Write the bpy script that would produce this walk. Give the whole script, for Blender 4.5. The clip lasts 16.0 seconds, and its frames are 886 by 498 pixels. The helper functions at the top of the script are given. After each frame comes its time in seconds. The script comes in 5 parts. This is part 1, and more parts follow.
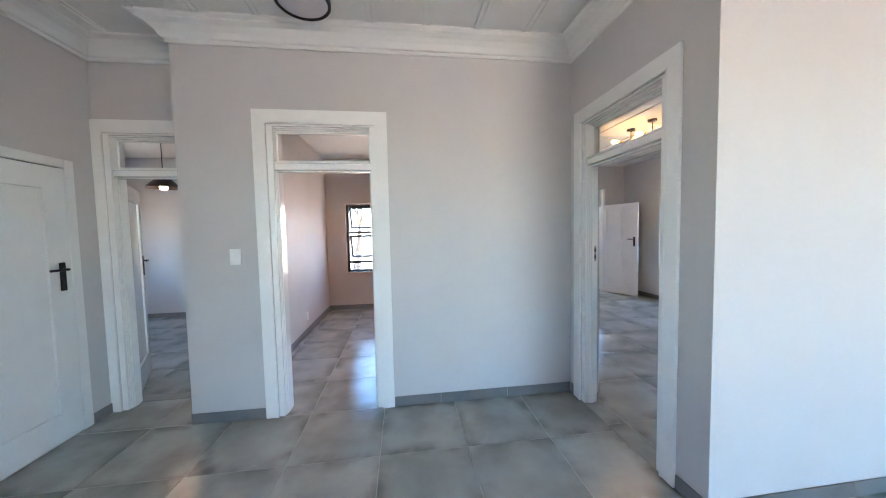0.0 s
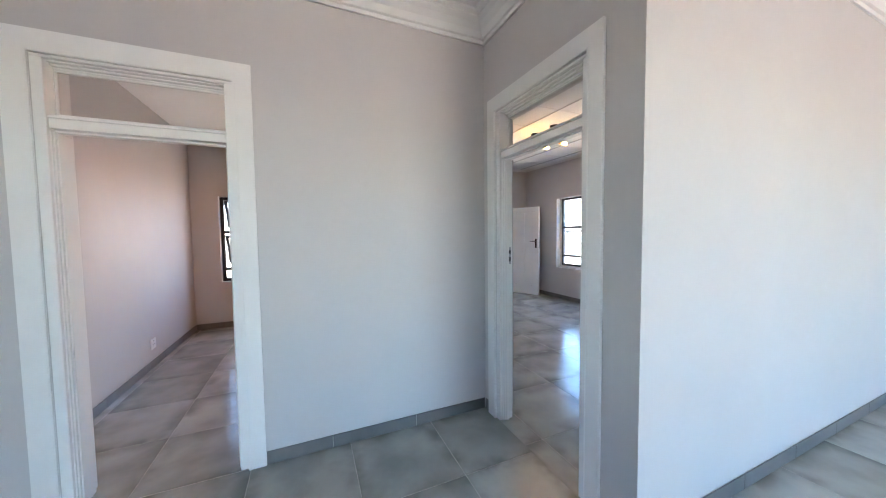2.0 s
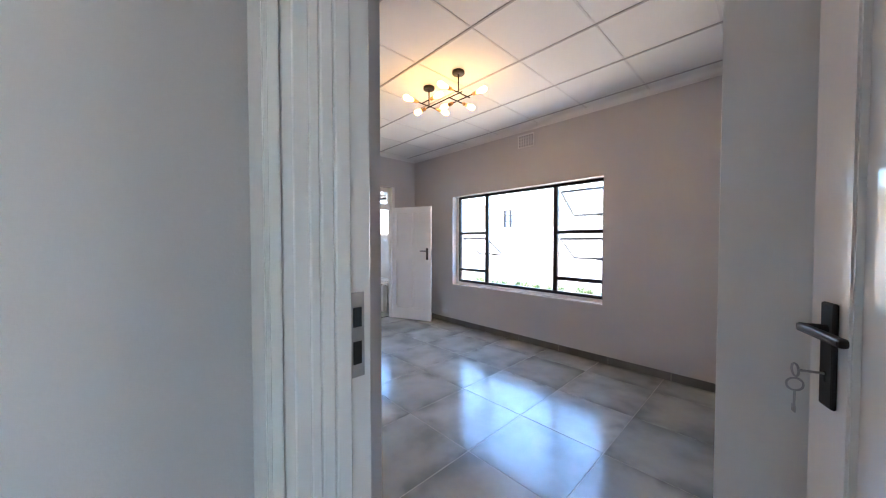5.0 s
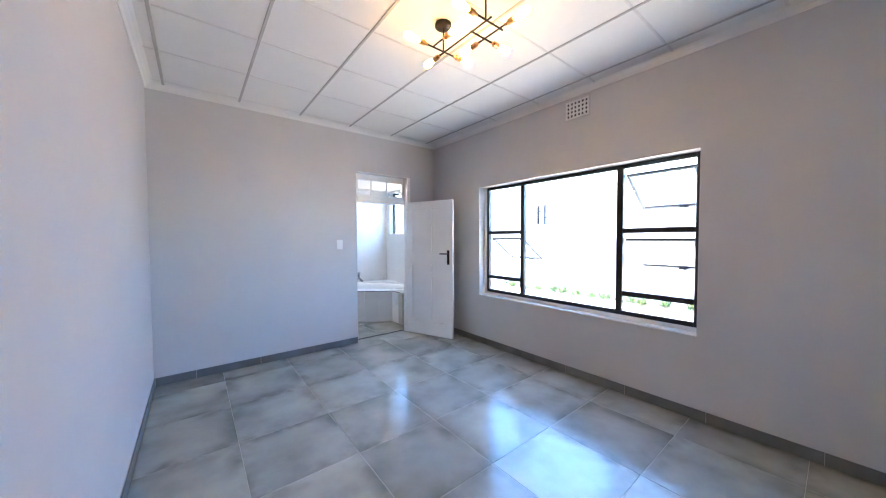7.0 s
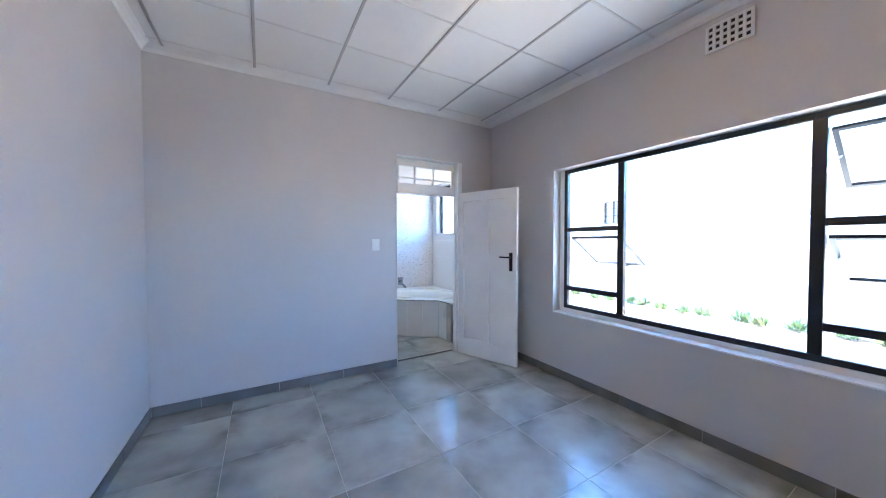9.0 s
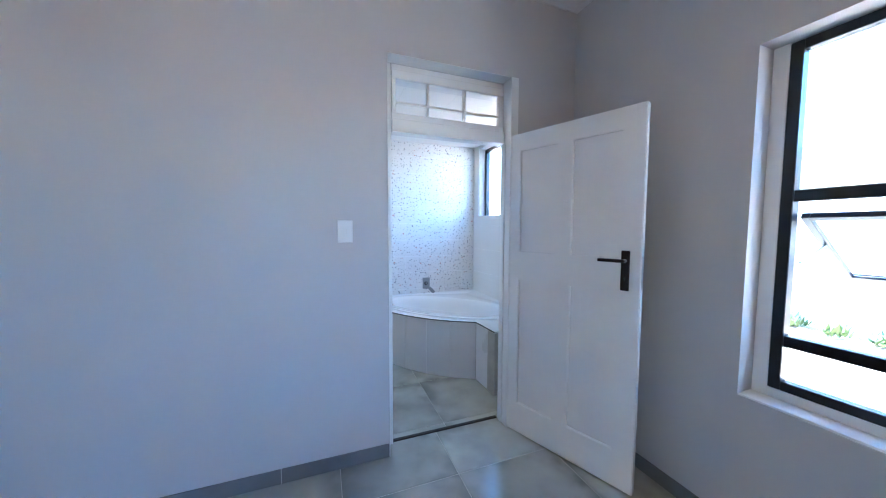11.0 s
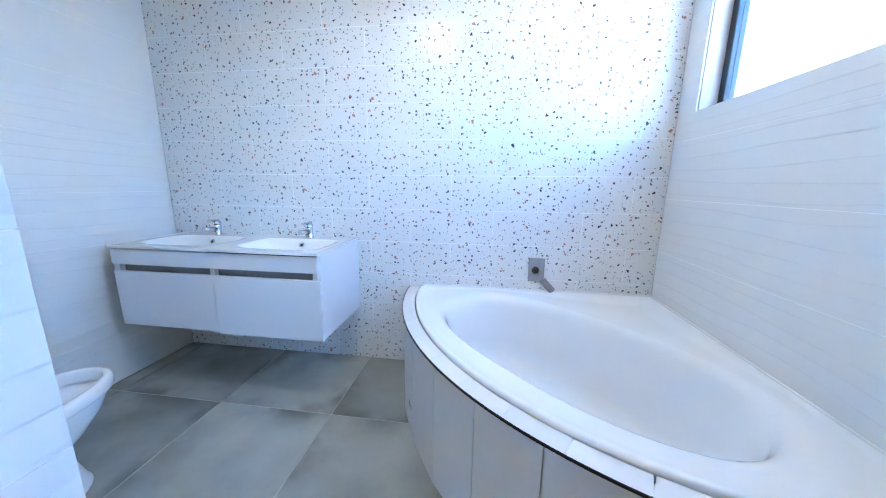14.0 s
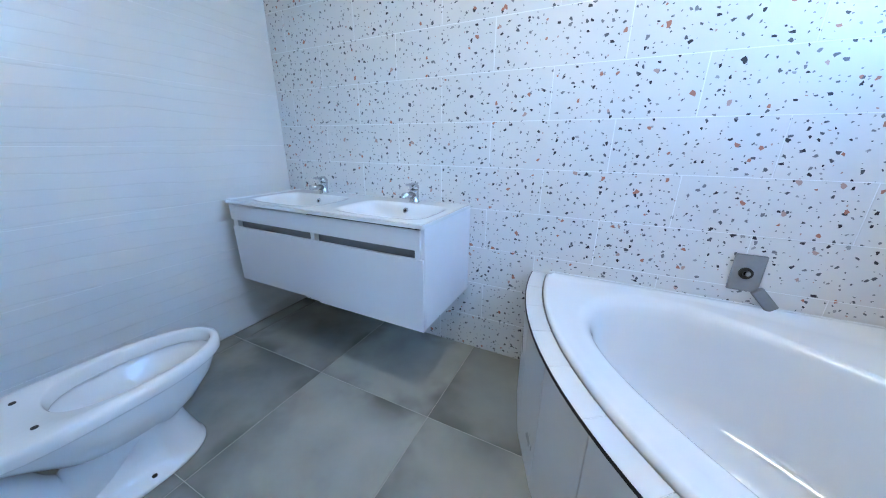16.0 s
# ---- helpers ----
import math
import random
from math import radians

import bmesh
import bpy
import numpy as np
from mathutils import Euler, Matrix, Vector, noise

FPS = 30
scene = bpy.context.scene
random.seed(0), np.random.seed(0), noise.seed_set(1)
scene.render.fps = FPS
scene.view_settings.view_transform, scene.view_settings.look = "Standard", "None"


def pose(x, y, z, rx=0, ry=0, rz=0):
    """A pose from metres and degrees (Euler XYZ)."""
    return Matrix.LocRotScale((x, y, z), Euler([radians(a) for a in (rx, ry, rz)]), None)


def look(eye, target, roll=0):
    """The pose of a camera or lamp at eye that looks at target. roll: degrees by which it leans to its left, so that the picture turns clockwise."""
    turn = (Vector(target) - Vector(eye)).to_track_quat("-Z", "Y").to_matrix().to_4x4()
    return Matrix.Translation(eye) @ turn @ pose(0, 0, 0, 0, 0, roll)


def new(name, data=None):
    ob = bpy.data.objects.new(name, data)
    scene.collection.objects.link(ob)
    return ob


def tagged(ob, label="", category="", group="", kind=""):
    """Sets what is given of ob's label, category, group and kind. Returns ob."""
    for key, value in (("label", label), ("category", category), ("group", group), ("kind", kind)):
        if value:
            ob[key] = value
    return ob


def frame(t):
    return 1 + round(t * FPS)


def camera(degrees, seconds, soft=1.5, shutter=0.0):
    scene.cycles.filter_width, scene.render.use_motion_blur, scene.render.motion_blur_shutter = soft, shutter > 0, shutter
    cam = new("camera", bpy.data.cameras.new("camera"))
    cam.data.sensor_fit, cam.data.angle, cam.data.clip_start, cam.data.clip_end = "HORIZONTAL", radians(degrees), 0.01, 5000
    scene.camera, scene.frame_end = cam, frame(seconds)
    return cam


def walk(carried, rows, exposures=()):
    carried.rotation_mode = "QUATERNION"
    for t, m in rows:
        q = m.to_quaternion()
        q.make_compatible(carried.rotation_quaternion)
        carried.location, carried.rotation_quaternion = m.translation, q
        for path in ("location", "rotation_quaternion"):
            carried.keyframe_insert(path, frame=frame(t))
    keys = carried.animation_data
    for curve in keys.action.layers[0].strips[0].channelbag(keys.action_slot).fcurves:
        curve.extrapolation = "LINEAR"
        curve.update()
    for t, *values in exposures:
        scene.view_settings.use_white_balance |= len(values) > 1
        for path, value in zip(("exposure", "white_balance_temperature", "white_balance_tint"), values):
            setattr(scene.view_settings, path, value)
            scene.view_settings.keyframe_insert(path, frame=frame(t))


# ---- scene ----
cam = camera(109.1, 16.0, soft=1.1)
PATH = [
    (0, (-0.015, -0.032, 1.491), (0.24, 1.949, 1.384), -1.2),
    (0.5, (-0.017, -0.028, 1.482), (0.372, 1.931, 1.379), -1.1),
    (1, (-0.031, 0.012, 1.484), (0.492, 1.94, 1.375), -0.9),
    (1.5, (0.029, 0.172, 1.448), (0.692, 2.057, 1.354), -0.9),
    (2, (0.168, 0.408, 1.464), (0.954, 2.245, 1.363), -0.7),
    (2.5, (0.254, 0.724, 1.457), (1.165, 2.502, 1.371), -0.5),
    (3, (0.427, 1.019, 1.448), (1.461, 2.729, 1.373), -0.3),
    (3.5, (0.589, 1.317, 1.446), (1.727, 2.961, 1.377), -0.4),
    (4, (0.812, 1.598, 1.432), (2.061, 3.159, 1.371), -0.2),
    (4.2, (0.926, 1.703, 1.423), (2.215, 3.231, 1.368), -0.2),
    (5.2, (1.47, 2.07, 1.43), (2.83, 3.50, 1.38), 0.0),
    (5.75, (1.78, 2.345, 1.435), (3.14, 3.80, 1.385), 0.0),
    (6.3, (1.985, 2.584, 1.444), (3.297, 4.092, 1.391), 0.0),
    (6.5, (2.02, 2.619, 1.46), (3.314, 4.143, 1.395), -0.2),
    (7, (2.07, 2.665, 1.473), (3.309, 4.234, 1.408), -0.2),
    (7.5, (2.105, 2.699, 1.478), (3.291, 4.308, 1.417), -0.2),
    (8, (2.165, 2.846, 1.452), (3.298, 4.493, 1.404), -0.1),
    (8.2, (2.215, 2.969, 1.439), (3.321, 4.635, 1.396), -0.1),
    (10.3, (3.184, 4.487, 1.435), (3.994, 6.313, 1.335), 0.0),
    (10.5, (3.279, 4.646, 1.435), (4.056, 6.485, 1.32), 0.1),
    (11, (3.514, 5.026, 1.414), (4.216, 6.895, 1.286), 0.2),
    (11.5, (3.713, 5.369, 1.419), (4.342, 7.262, 1.266), -0.5),
    (12, (3.907, 5.748, 1.414), (4.443, 7.667, 1.245), 0.3),
    (12.5, (4.085, 6.055, 1.411), (4.529, 7.994, 1.211), 0.2),
    (13, (4.202, 6.392, 1.372), (4.443, 8.36, 1.118), 0.9),
    (13.5, (4.352, 6.712, 1.287), (4.345, 8.684, 0.962), 0.8),
    (14, (4.434, 6.997, 1.205), (4.173, 8.941, 0.814), 0.7),
    (14.5, (4.389, 7.249, 1.092), (3.949, 9.152, 0.663), 0.7),
    (15, (4.327, 7.401, 1.069), (3.721, 9.233, 0.545), 0.5),
    (15.5, (4.258, 7.432, 1.093), (3.502, 9.183, 0.493), 0.3),
    (16, (4.199, 7.422, 1.168), (3.363, 9.124, 0.534), 0.4),
]
EXPOSURES = [(0.0, 4.76, 6000, 3), (2.0, 4.69, 6050, 4), (3.5, 4.6, 6050, 6), (4.2, 4.62, 6150, 7), (6.3, 5.12, 5600, 3), (8.2, 5.0, 5300, 2), (10.3, 4.73, 4900, 0), (12.0, 4.86, 5050, -2), (13.0, 5.1, 5230, 2), (13.6, 5.15, 5150, 2), (14.5, 5.03, 5300, -1), (16.0, 4.85, 5350, -1)]
walk(cam, [(t, look(eye, target, roll)) for t, eye, target, roll in PATH], EXPOSURES)

# ---------------------------------------------------------------- light
SUN_TO = Vector((0.04, 0.02, 0.99)).normalized()
world = bpy.data.worlds.new("sky")
scene.world = world
world.use_nodes = True
wn = world.node_tree.nodes
sky = wn.new("ShaderNodeTexSky")
sky.sky_type = "NISHITA"
sky.sun_disc = False
sky.ozone_density = 5.0
sky.dust_density = 0.0
sky.sun_elevation = math.asin(SUN_TO.z)
sky.sun_rotation = math.atan2(SUN_TO.x, SUN_TO.y)
world.node_tree.links.new(sky.outputs[0], wn["Background"].inputs[0])
wn["Background"].inputs[1].default_value = 0.15
sun_data = bpy.data.lights.new("sun", "SUN")
sun_data.energy, sun_data.angle, sun_data.color = 3.2, radians(0.5), (1.0, 0.93, 0.84)
sun = new("sun", sun_data)
sun.matrix_world = look(SUN_TO * 50, (0, 0, 0))


# ---------------------------------------------------------------- materials


def mat_new(name, rough=0.6, metal=0.0, color=(0.5, 0.5, 0.5), ior=1.5):
    m = bpy.data.materials.new(name)
    m.use_nodes = True
    b = m.node_tree.nodes["Principled BSDF"]
    b.inputs["Base Color"].default_value = (*color, 1)
    b.inputs["Roughness"].default_value = rough
    b.inputs["Metallic"].default_value = metal
    b.inputs["IOR"].default_value = ior
    return m, m.node_tree.nodes, m.node_tree.links, b


def tex(nodes, kind, **vals):
    n = nodes.new(kind)
    for k, v in vals.items():
        n.inputs[k].default_value = v
    return n


def ramp(nodes, stops):
    r = nodes.new("ShaderNodeValToRGB")
    el = r.color_ramp.elements
    while len(el) < len(stops):
        el.new(0.5)
    for e, (p, c) in zip(el, stops):
        e.position, e.color = p, (*c, 1)
    return r


def add_bump(nodes, links, b, src, strength, dist):
    bp = tex(nodes, "ShaderNodeBump", Strength=strength, Distance=dist)
    links.new(src, bp.inputs["Height"])
    links.new(bp.outputs[0], b.inputs["Normal"])
    return bp


def worn(name, color, rough, vary=0.06, grain=220, blotch=1.7, bump=0.15, dist=0.002, metal=0.0, rvary=0.1):
    """Plain surface with a fine grain and wide faint blotches."""
    m, n, l, b = mat_new(name, rough, metal, color)
    geo = n.new("ShaderNodeNewGeometry")
    big = tex(n, "ShaderNodeTexNoise", Scale=blotch, Detail=6.0, Roughness=0.6)
    fine = tex(n, "ShaderNodeTexNoise", Scale=grain, Detail=3.0)
    l.new(geo.outputs["Position"], big.inputs["Vector"])
    l.new(geo.outputs["Position"], fine.inputs["Vector"])
    lo = tuple(max(0, c * (1 - vary)) for c in color)
    hi = tuple(min(1, c * (1 + vary)) for c in color)
    r = ramp(n, [(0.3, lo), (0.7, hi)])
    l.new(big.outputs[0], r.inputs[0])
    l.new(r.outputs[0], b.inputs["Base Color"])
    mr = n.new("ShaderNodeMapRange")
    mr.inputs["To Min"].default_value = max(0.02, rough - rvary)
    mr.inputs["To Max"].default_value = min(1, rough + rvary)
    l.new(big.outputs[0], mr.inputs["Value"])
    l.new(mr.outputs[0], b.inputs["Roughness"])
    if bump:
        add_bump(n, l, b, fine.outputs[0], bump, dist)
    return m


PAINT = worn("grey_wall_paint", (0.56, 0.535, 0.525), 0.62, 0.035, 160, 1.3, 0.25, 0.0015)
CEIL = worn("white_ceiling_paint", (0.74, 0.73, 0.71), 0.8, 0.03, 120, 1.1, 0.2, 0.0015)
PRESSED = worn("embossed_ceiling_paint", (0.72, 0.71, 0.69), 0.7, 0.05, 28, 2.5, 0.55, 0.006)
ENAMEL = worn("white_enamel_paint", (0.84, 0.83, 0.81), 0.14, 0.03, 60, 3.0, 0.06, 0.0012, rvary=0.05)
BLACKMETAL = worn("dark_bronze_metal", (0.022, 0.018, 0.018), 0.42, 0.2, 300, 9, 0.1, 0.001, metal=0.6)
FRAMEBLACK = worn("black_window_paint", (0.012, 0.014, 0.02), 0.35, 0.2, 200, 5, 0.1, 0.001)
BRASS = worn("brass_lampholder", (0.62, 0.34, 0.13), 0.28, 0.15, 300, 20, 0.05, 0.001, metal=1.0)
CHROME = worn("chrome", (0.55, 0.56, 0.58), 0.09, 0.05, 200, 9, 0.02, 0.001, metal=1.0, rvary=0.04)
STEEL = worn("worn_steel", (0.45, 0.45, 0.46), 0.35, 0.2, 300, 15, 0.1, 0.001, metal=1.0)
PLASTIC = worn("white_plastic", (0.8, 0.8, 0.79), 0.35, 0.02, 200, 8, 0.03, 0.001)
CERAMIC = worn("white_sanitary_ceramic", (0.86, 0.86, 0.86), 0.07, 0.015, 40, 3, 0.02, 0.001, rvary=0.03)
ACRYLIC = worn("white_bath_acrylic", (0.86, 0.87, 0.88), 0.06, 0.015, 40, 3, 0.01, 0.001, rvary=0.03)
LACQUER = worn("white_lacquered_board", (0.78, 0.77, 0.79), 0.3, 0.02, 90, 3, 0.02, 0.001, rvary=0.02)
RECESS = worn("grey_handle_channel", (0.22, 0.22, 0.24), 0.4, 0.1, 90, 5, 0.05, 0.001)
TAPE = worn("grey_protective_tape", (0.27, 0.27, 0.28), 0.5, 0.12, 120, 12, 0.3, 0.002)
GROUT = worn("grey_grout", (0.47, 0.44, 0.38), 0.85, 0.15, 300, 6, 0.3, 0.002)
WGROUT = worn("white_grout", (0.9, 0.9, 0.9), 0.8, 0.03, 300, 6, 0.2, 0.002)
# near-black: paints the shade inside holes and gaps, also colours some dark parts
DARKGAP = worn("dark_gap", (0.03, 0.03, 0.03), 0.8, 0.2, 200, 8, 0.1, 0.001)
OUTWALL = worn("cream_boundary_plaster", (0.74, 0.69, 0.60), 0.85, 0.08, 60, 0.9, 0.4, 0.006)
SOIL = worn("pale_paving", (0.52, 0.38, 0.26), 0.9, 0.2, 25, 0.6, 0.6, 0.02)
LEAF = worn("leaf_green", (0.07, 0.11, 0.035), 0.55, 0.45, 40, 3, 0.2, 0.002)
BARK = worn("bark", (0.12, 0.09, 0.065), 0.9, 0.3, 30, 4, 0.8, 0.01)
ROOFING = worn("roof_sheet", (0.25, 0.1, 0.07), 0.7, 0.2, 30, 1, 0.3, 0.01)
STRIP = worn("grey_ceiling_strip", (0.44, 0.425, 0.41), 0.7, 0.1, 120, 3, 0.1, 0.001)
# cross strips: same strip, toned paler for the light that catches them
LITSTRIP = worn("lit_ceiling_strip", (0.66, 0.645, 0.63), 0.7, 0.08, 120, 3, 0.1, 0.001)
SHADE = worn("dark_pendant_shade", (0.05, 0.035, 0.03), 0.4, 0.2, 120, 8, 0.1, 0.001)


def tile_floor(name, c_mid, c_lo, c_hi, rough):
    """Cement-look porcelain: cloudy, darker towards uneven edges, each tile its own."""
    m, n, l, b = mat_new(name, rough)
    geo = n.new("ShaderNodeNewGeometry")
    info = n.new("ShaderNodeObjectInfo")
    tc = n.new("ShaderNodeTexCoord")
    off = n.new("ShaderNodeVectorMath"); off.operation = "SCALE"
    comb = n.new("ShaderNodeCombineXYZ")
    l.new(info.outputs["Random"], comb.inputs[0]); l.new(info.outputs["Random"], comb.inputs[1]); l.new(info.outputs["Random"], comb.inputs[2])
    l.new(comb.outputs[0], off.inputs[0]); off.inputs["Scale"].default_value = 37.0
    add = n.new("ShaderNodeVectorMath"); add.operation = "ADD"
    l.new(geo.outputs["Position"], add.inputs[0]); l.new(off.outputs[0], add.inputs[1])
    big = tex(n, "ShaderNodeTexNoise", Scale=2.2, Detail=5.0, Roughness=0.5, Distortion=0.1)
    fine = tex(n, "ShaderNodeTexNoise", Scale=55.0, Detail=4.0, Roughness=0.7)
    l.new(add.outputs[0], big.inputs["Vector"]); l.new(add.outputs[0], fine.inputs["Vector"])
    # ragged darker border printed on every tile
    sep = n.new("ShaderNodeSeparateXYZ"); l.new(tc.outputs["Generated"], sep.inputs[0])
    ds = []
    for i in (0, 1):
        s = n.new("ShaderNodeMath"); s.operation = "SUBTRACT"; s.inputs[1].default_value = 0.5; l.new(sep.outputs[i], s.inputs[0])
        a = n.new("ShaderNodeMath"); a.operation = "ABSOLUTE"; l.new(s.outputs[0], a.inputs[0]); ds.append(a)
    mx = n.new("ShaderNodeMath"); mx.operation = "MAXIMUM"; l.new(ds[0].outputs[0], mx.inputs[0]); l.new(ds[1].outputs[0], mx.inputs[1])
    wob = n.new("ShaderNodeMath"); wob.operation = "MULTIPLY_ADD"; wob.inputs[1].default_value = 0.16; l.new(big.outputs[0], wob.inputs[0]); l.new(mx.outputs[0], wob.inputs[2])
    patch = tex(n, "ShaderNodeTexNoise", Scale=3.4, Detail=3.0, Roughness=0.55)
    l.new(add.outputs[0], patch.inputs["Vector"])
    pr = n.new("ShaderNodeMapRange"); pr.interpolation_type = "SMOOTHSTEP"
    pr.inputs["From Min"].default_value, pr.inputs["From Max"].default_value = 0.38, 0.72
    l.new(patch.outputs[0], pr.inputs["Value"])
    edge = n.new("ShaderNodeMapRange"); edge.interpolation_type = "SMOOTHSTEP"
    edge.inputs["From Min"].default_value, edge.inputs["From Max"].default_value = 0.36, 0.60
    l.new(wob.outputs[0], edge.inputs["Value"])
    r = ramp(n, [(0.32, c_lo), (0.5, c_mid), (0.68, c_hi)])
    l.new(big.outputs[0], r.inputs[0])
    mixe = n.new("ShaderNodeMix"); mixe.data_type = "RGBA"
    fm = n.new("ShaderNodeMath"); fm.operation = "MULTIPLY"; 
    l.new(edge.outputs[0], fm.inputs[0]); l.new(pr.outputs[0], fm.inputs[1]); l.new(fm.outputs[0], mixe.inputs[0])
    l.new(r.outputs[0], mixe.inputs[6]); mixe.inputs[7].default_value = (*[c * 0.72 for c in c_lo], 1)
    hsv = n.new("ShaderNodeHueSaturation")
    vr = n.new("ShaderNodeMapRange"); vr.inputs["To Min"].default_value, vr.inputs["To Max"].default_value = 0.86, 1.12
    l.new(info.outputs["Random"], vr.inputs["Value"]); l.new(vr.outputs[0], hsv.inputs["Value"]); l.new(mixe.outputs[2], hsv.inputs["Color"])
    l.new(hsv.outputs[0], b.inputs["Base Color"])
    rr = n.new("ShaderNodeMapRange"); rr.inputs["To Min"].default_value, rr.inputs["To Max"].default_value = rough - 0.08, rough + 0.12
    l.new(big.outputs[0], rr.inputs["Value"]); l.new(rr.outputs[0], b.inputs["Roughness"])
    add_bump(n, l, b, fine.outputs[0], 0.06, 0.001)
    return m


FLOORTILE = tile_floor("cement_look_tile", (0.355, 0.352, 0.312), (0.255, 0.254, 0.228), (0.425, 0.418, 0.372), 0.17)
SKIRTTILE = worn("dark_cement_skirting", (0.155, 0.15, 0.145), 0.4, 0.25, 80, 2.4, 0.1, 0.001)


def terrazzo():
    m, n, l, b = mat_new("terrazzo_tile", 0.3, 0, (0.8, 0.79, 0.76))
    geo = n.new("ShaderNodeNewGeometry")
    base = tex(n, "ShaderNodeTexNoise", Scale=3.0, Detail=4.0)
    l.new(geo.outputs["Position"], base.inputs["Vector"])
    rb = ramp(n, [(0.3, (0.74, 0.725, 0.705)), (0.7, (0.79, 0.775, 0.755))])
    l.new(base.outputs[0], rb.inputs[0])
    cur = rb.outputs[0]
    sep = n.new("ShaderNodeSeparateXYZ"); l.new(geo.outputs["Position"], sep.inputs[0])
    plane = n.new("ShaderNodeCombineXYZ")      # the wall's own two axes
    l.new(sep.outputs[0], plane.inputs[0]); l.new(sep.outputs[2], plane.inputs[1])
    warp = tex(n, "ShaderNodeTexNoise", Scale=110.0, Detail=1.0)
    l.new(plane.outputs[0], warp.inputs["Vector"])
    wv = n.new("ShaderNodeVectorMath"); wv.operation = "SUBTRACT"; wv.inputs[1].default_value = (0.5, 0.5, 0.5)
    l.new(warp.outputs["Color"], wv.inputs[0])
    ws = n.new("ShaderNodeVectorMath"); ws.operation = "SCALE"; ws.inputs["Scale"].default_value = 0.006
    l.new(wv.outputs[0], ws.inputs[0])
    wa = n.new("ShaderNodeVectorMath"); wa.operation = "ADD"
    l.new(plane.outputs[0], wa.inputs[0]); l.new(ws.outputs[0], wa.inputs[1])
    grey, mid, dark, black = (0.38, 0.38, 0.375), (0.22, 0.225, 0.235), (0.11, 0.115, 0.13), (0.03, 0.03, 0.04)
    rust, pink = (0.46, 0.205, 0.14), (0.52, 0.36, 0.31)
    layers = [
        # chips to a metre, share of cells, half width in metres, stretch, colours
        (46.0, 0.36, 0.0027, 1.5, [(0.0, mid), (0.4, dark), (0.7, grey), (0.9, pink)]),
        (25.0, 0.6, 0.0053, 1.5, [(0.0, dark), (0.36, mid), (0.55, black), (0.88, grey)]),
        (14.5, 0.5, 0.0060, 1.35, [(0.0, black), (0.4, mid), (0.55, dark), (0.8, rust)]),
        (8.3, 0.42, 0.0078, 1.4, [(0.0, rust), (0.6, pink), (0.9, black)]),
    ]
    for scale, share, size, stretch, cols in layers:
        v = n.new("ShaderNodeTexVoronoi")
        v.voronoi_dimensions = "2D"
        v.inputs["Scale"].default_value = scale
        l.new(wa.outputs[0], v.inputs["Vector"])
        sc = n.new("ShaderNodeSeparateColor")
        l.new(v.outputs["Color"], sc.inputs[0])
        loc = n.new("ShaderNodeVectorMath"); loc.operation = "SUBTRACT"
        l.new(wa.outputs[0], loc.inputs[0]); l.new(v.outputs["Position"], loc.inputs[1])
        ang = n.new("ShaderNodeMath"); ang.operation = "MULTIPLY"; ang.inputs[1].default_value = 41.0
        l.new(sc.outputs[2], ang.inputs[0])
        rot = n.new("ShaderNodeVectorRotate"); rot.rotation_type = "Z_AXIS"
        l.new(loc.outputs[0], rot.inputs["Vector"]); l.new(ang.outputs[0], rot.inputs["Angle"])
        ls = n.new("ShaderNodeSeparateXYZ"); l.new(rot.outputs[0], ls.inputs[0])
        ax = n.new("ShaderNodeMath"); ax.operation = "ABSOLUTE"; l.new(ls.outputs[0], ax.inputs[0])
        ay = n.new("ShaderNodeMath"); ay.operation = "ABSOLUTE"; l.new(ls.outputs[1], ay.inputs[0])
        sy = n.new("ShaderNodeMath"); sy.operation = "MULTIPLY"; sy.inputs[1].default_value = stretch
        l.new(ay.outputs[0], sy.inputs[0])
        m1 = n.new("ShaderNodeMath"); m1.operation = "MAXIMUM"
        l.new(ax.outputs[0], m1.inputs[0]); l.new(sy.outputs[0], m1.inputs[1])
        dg = n.new("ShaderNodeMath"); dg.operation = "MULTIPLY_ADD"; dg.inputs[1].default_value = 1.3
        l.new(ls.outputs[1], dg.inputs[0]); l.new(ls.outputs[0], dg.inputs[2])
        m2 = n.new("ShaderNodeMath"); m2.operation = "MAXIMUM"
        l.new(m1.outputs[0], m2.inputs[0]); l.new(dg.outputs[0], m2.inputs[1])
        lim = n.new("ShaderNodeMapRange")   # chip size grows with the cell's own number
        lim.inputs["From Min"].default_value, lim.inputs["From Max"].default_value = 1 - share, 1.0
        lim.inputs["To Min"].default_value, lim.inputs["To Max"].default_value = size * 0.6, size * 1.4
        l.new(sc.outputs[0], lim.inputs["Value"])
        pick = n.new("ShaderNodeMath"); pick.operation = "GREATER_THAN"; pick.inputs[1].default_value = 1 - share
        l.new(sc.outputs[0], pick.inputs[0])
        inside = n.new("ShaderNodeMath"); inside.operation = "LESS_THAN"
        l.new(m2.outputs[0], inside.inputs[0]); l.new(lim.outputs[0], inside.inputs[1])
        mk = n.new("ShaderNodeMath"); mk.operation = "MULTIPLY"
        l.new(pick.outputs[0], mk.inputs[0]); l.new(inside.outputs[0], mk.inputs[1])
        cr = ramp(n, cols); cr.color_ramp.interpolation = "CONSTANT"
        l.new(sc.outputs[1], cr.inputs[0])
        mx = n.new("ShaderNodeMix"); mx.data_type = "RGBA"
        l.new(mk.outputs[0], mx.inputs[0]); l.new(cur, mx.inputs[6]); l.new(cr.outputs[0], mx.inputs[7])
        cur = mx.outputs[2]
    l.new(cur, b.inputs["Base Color"])
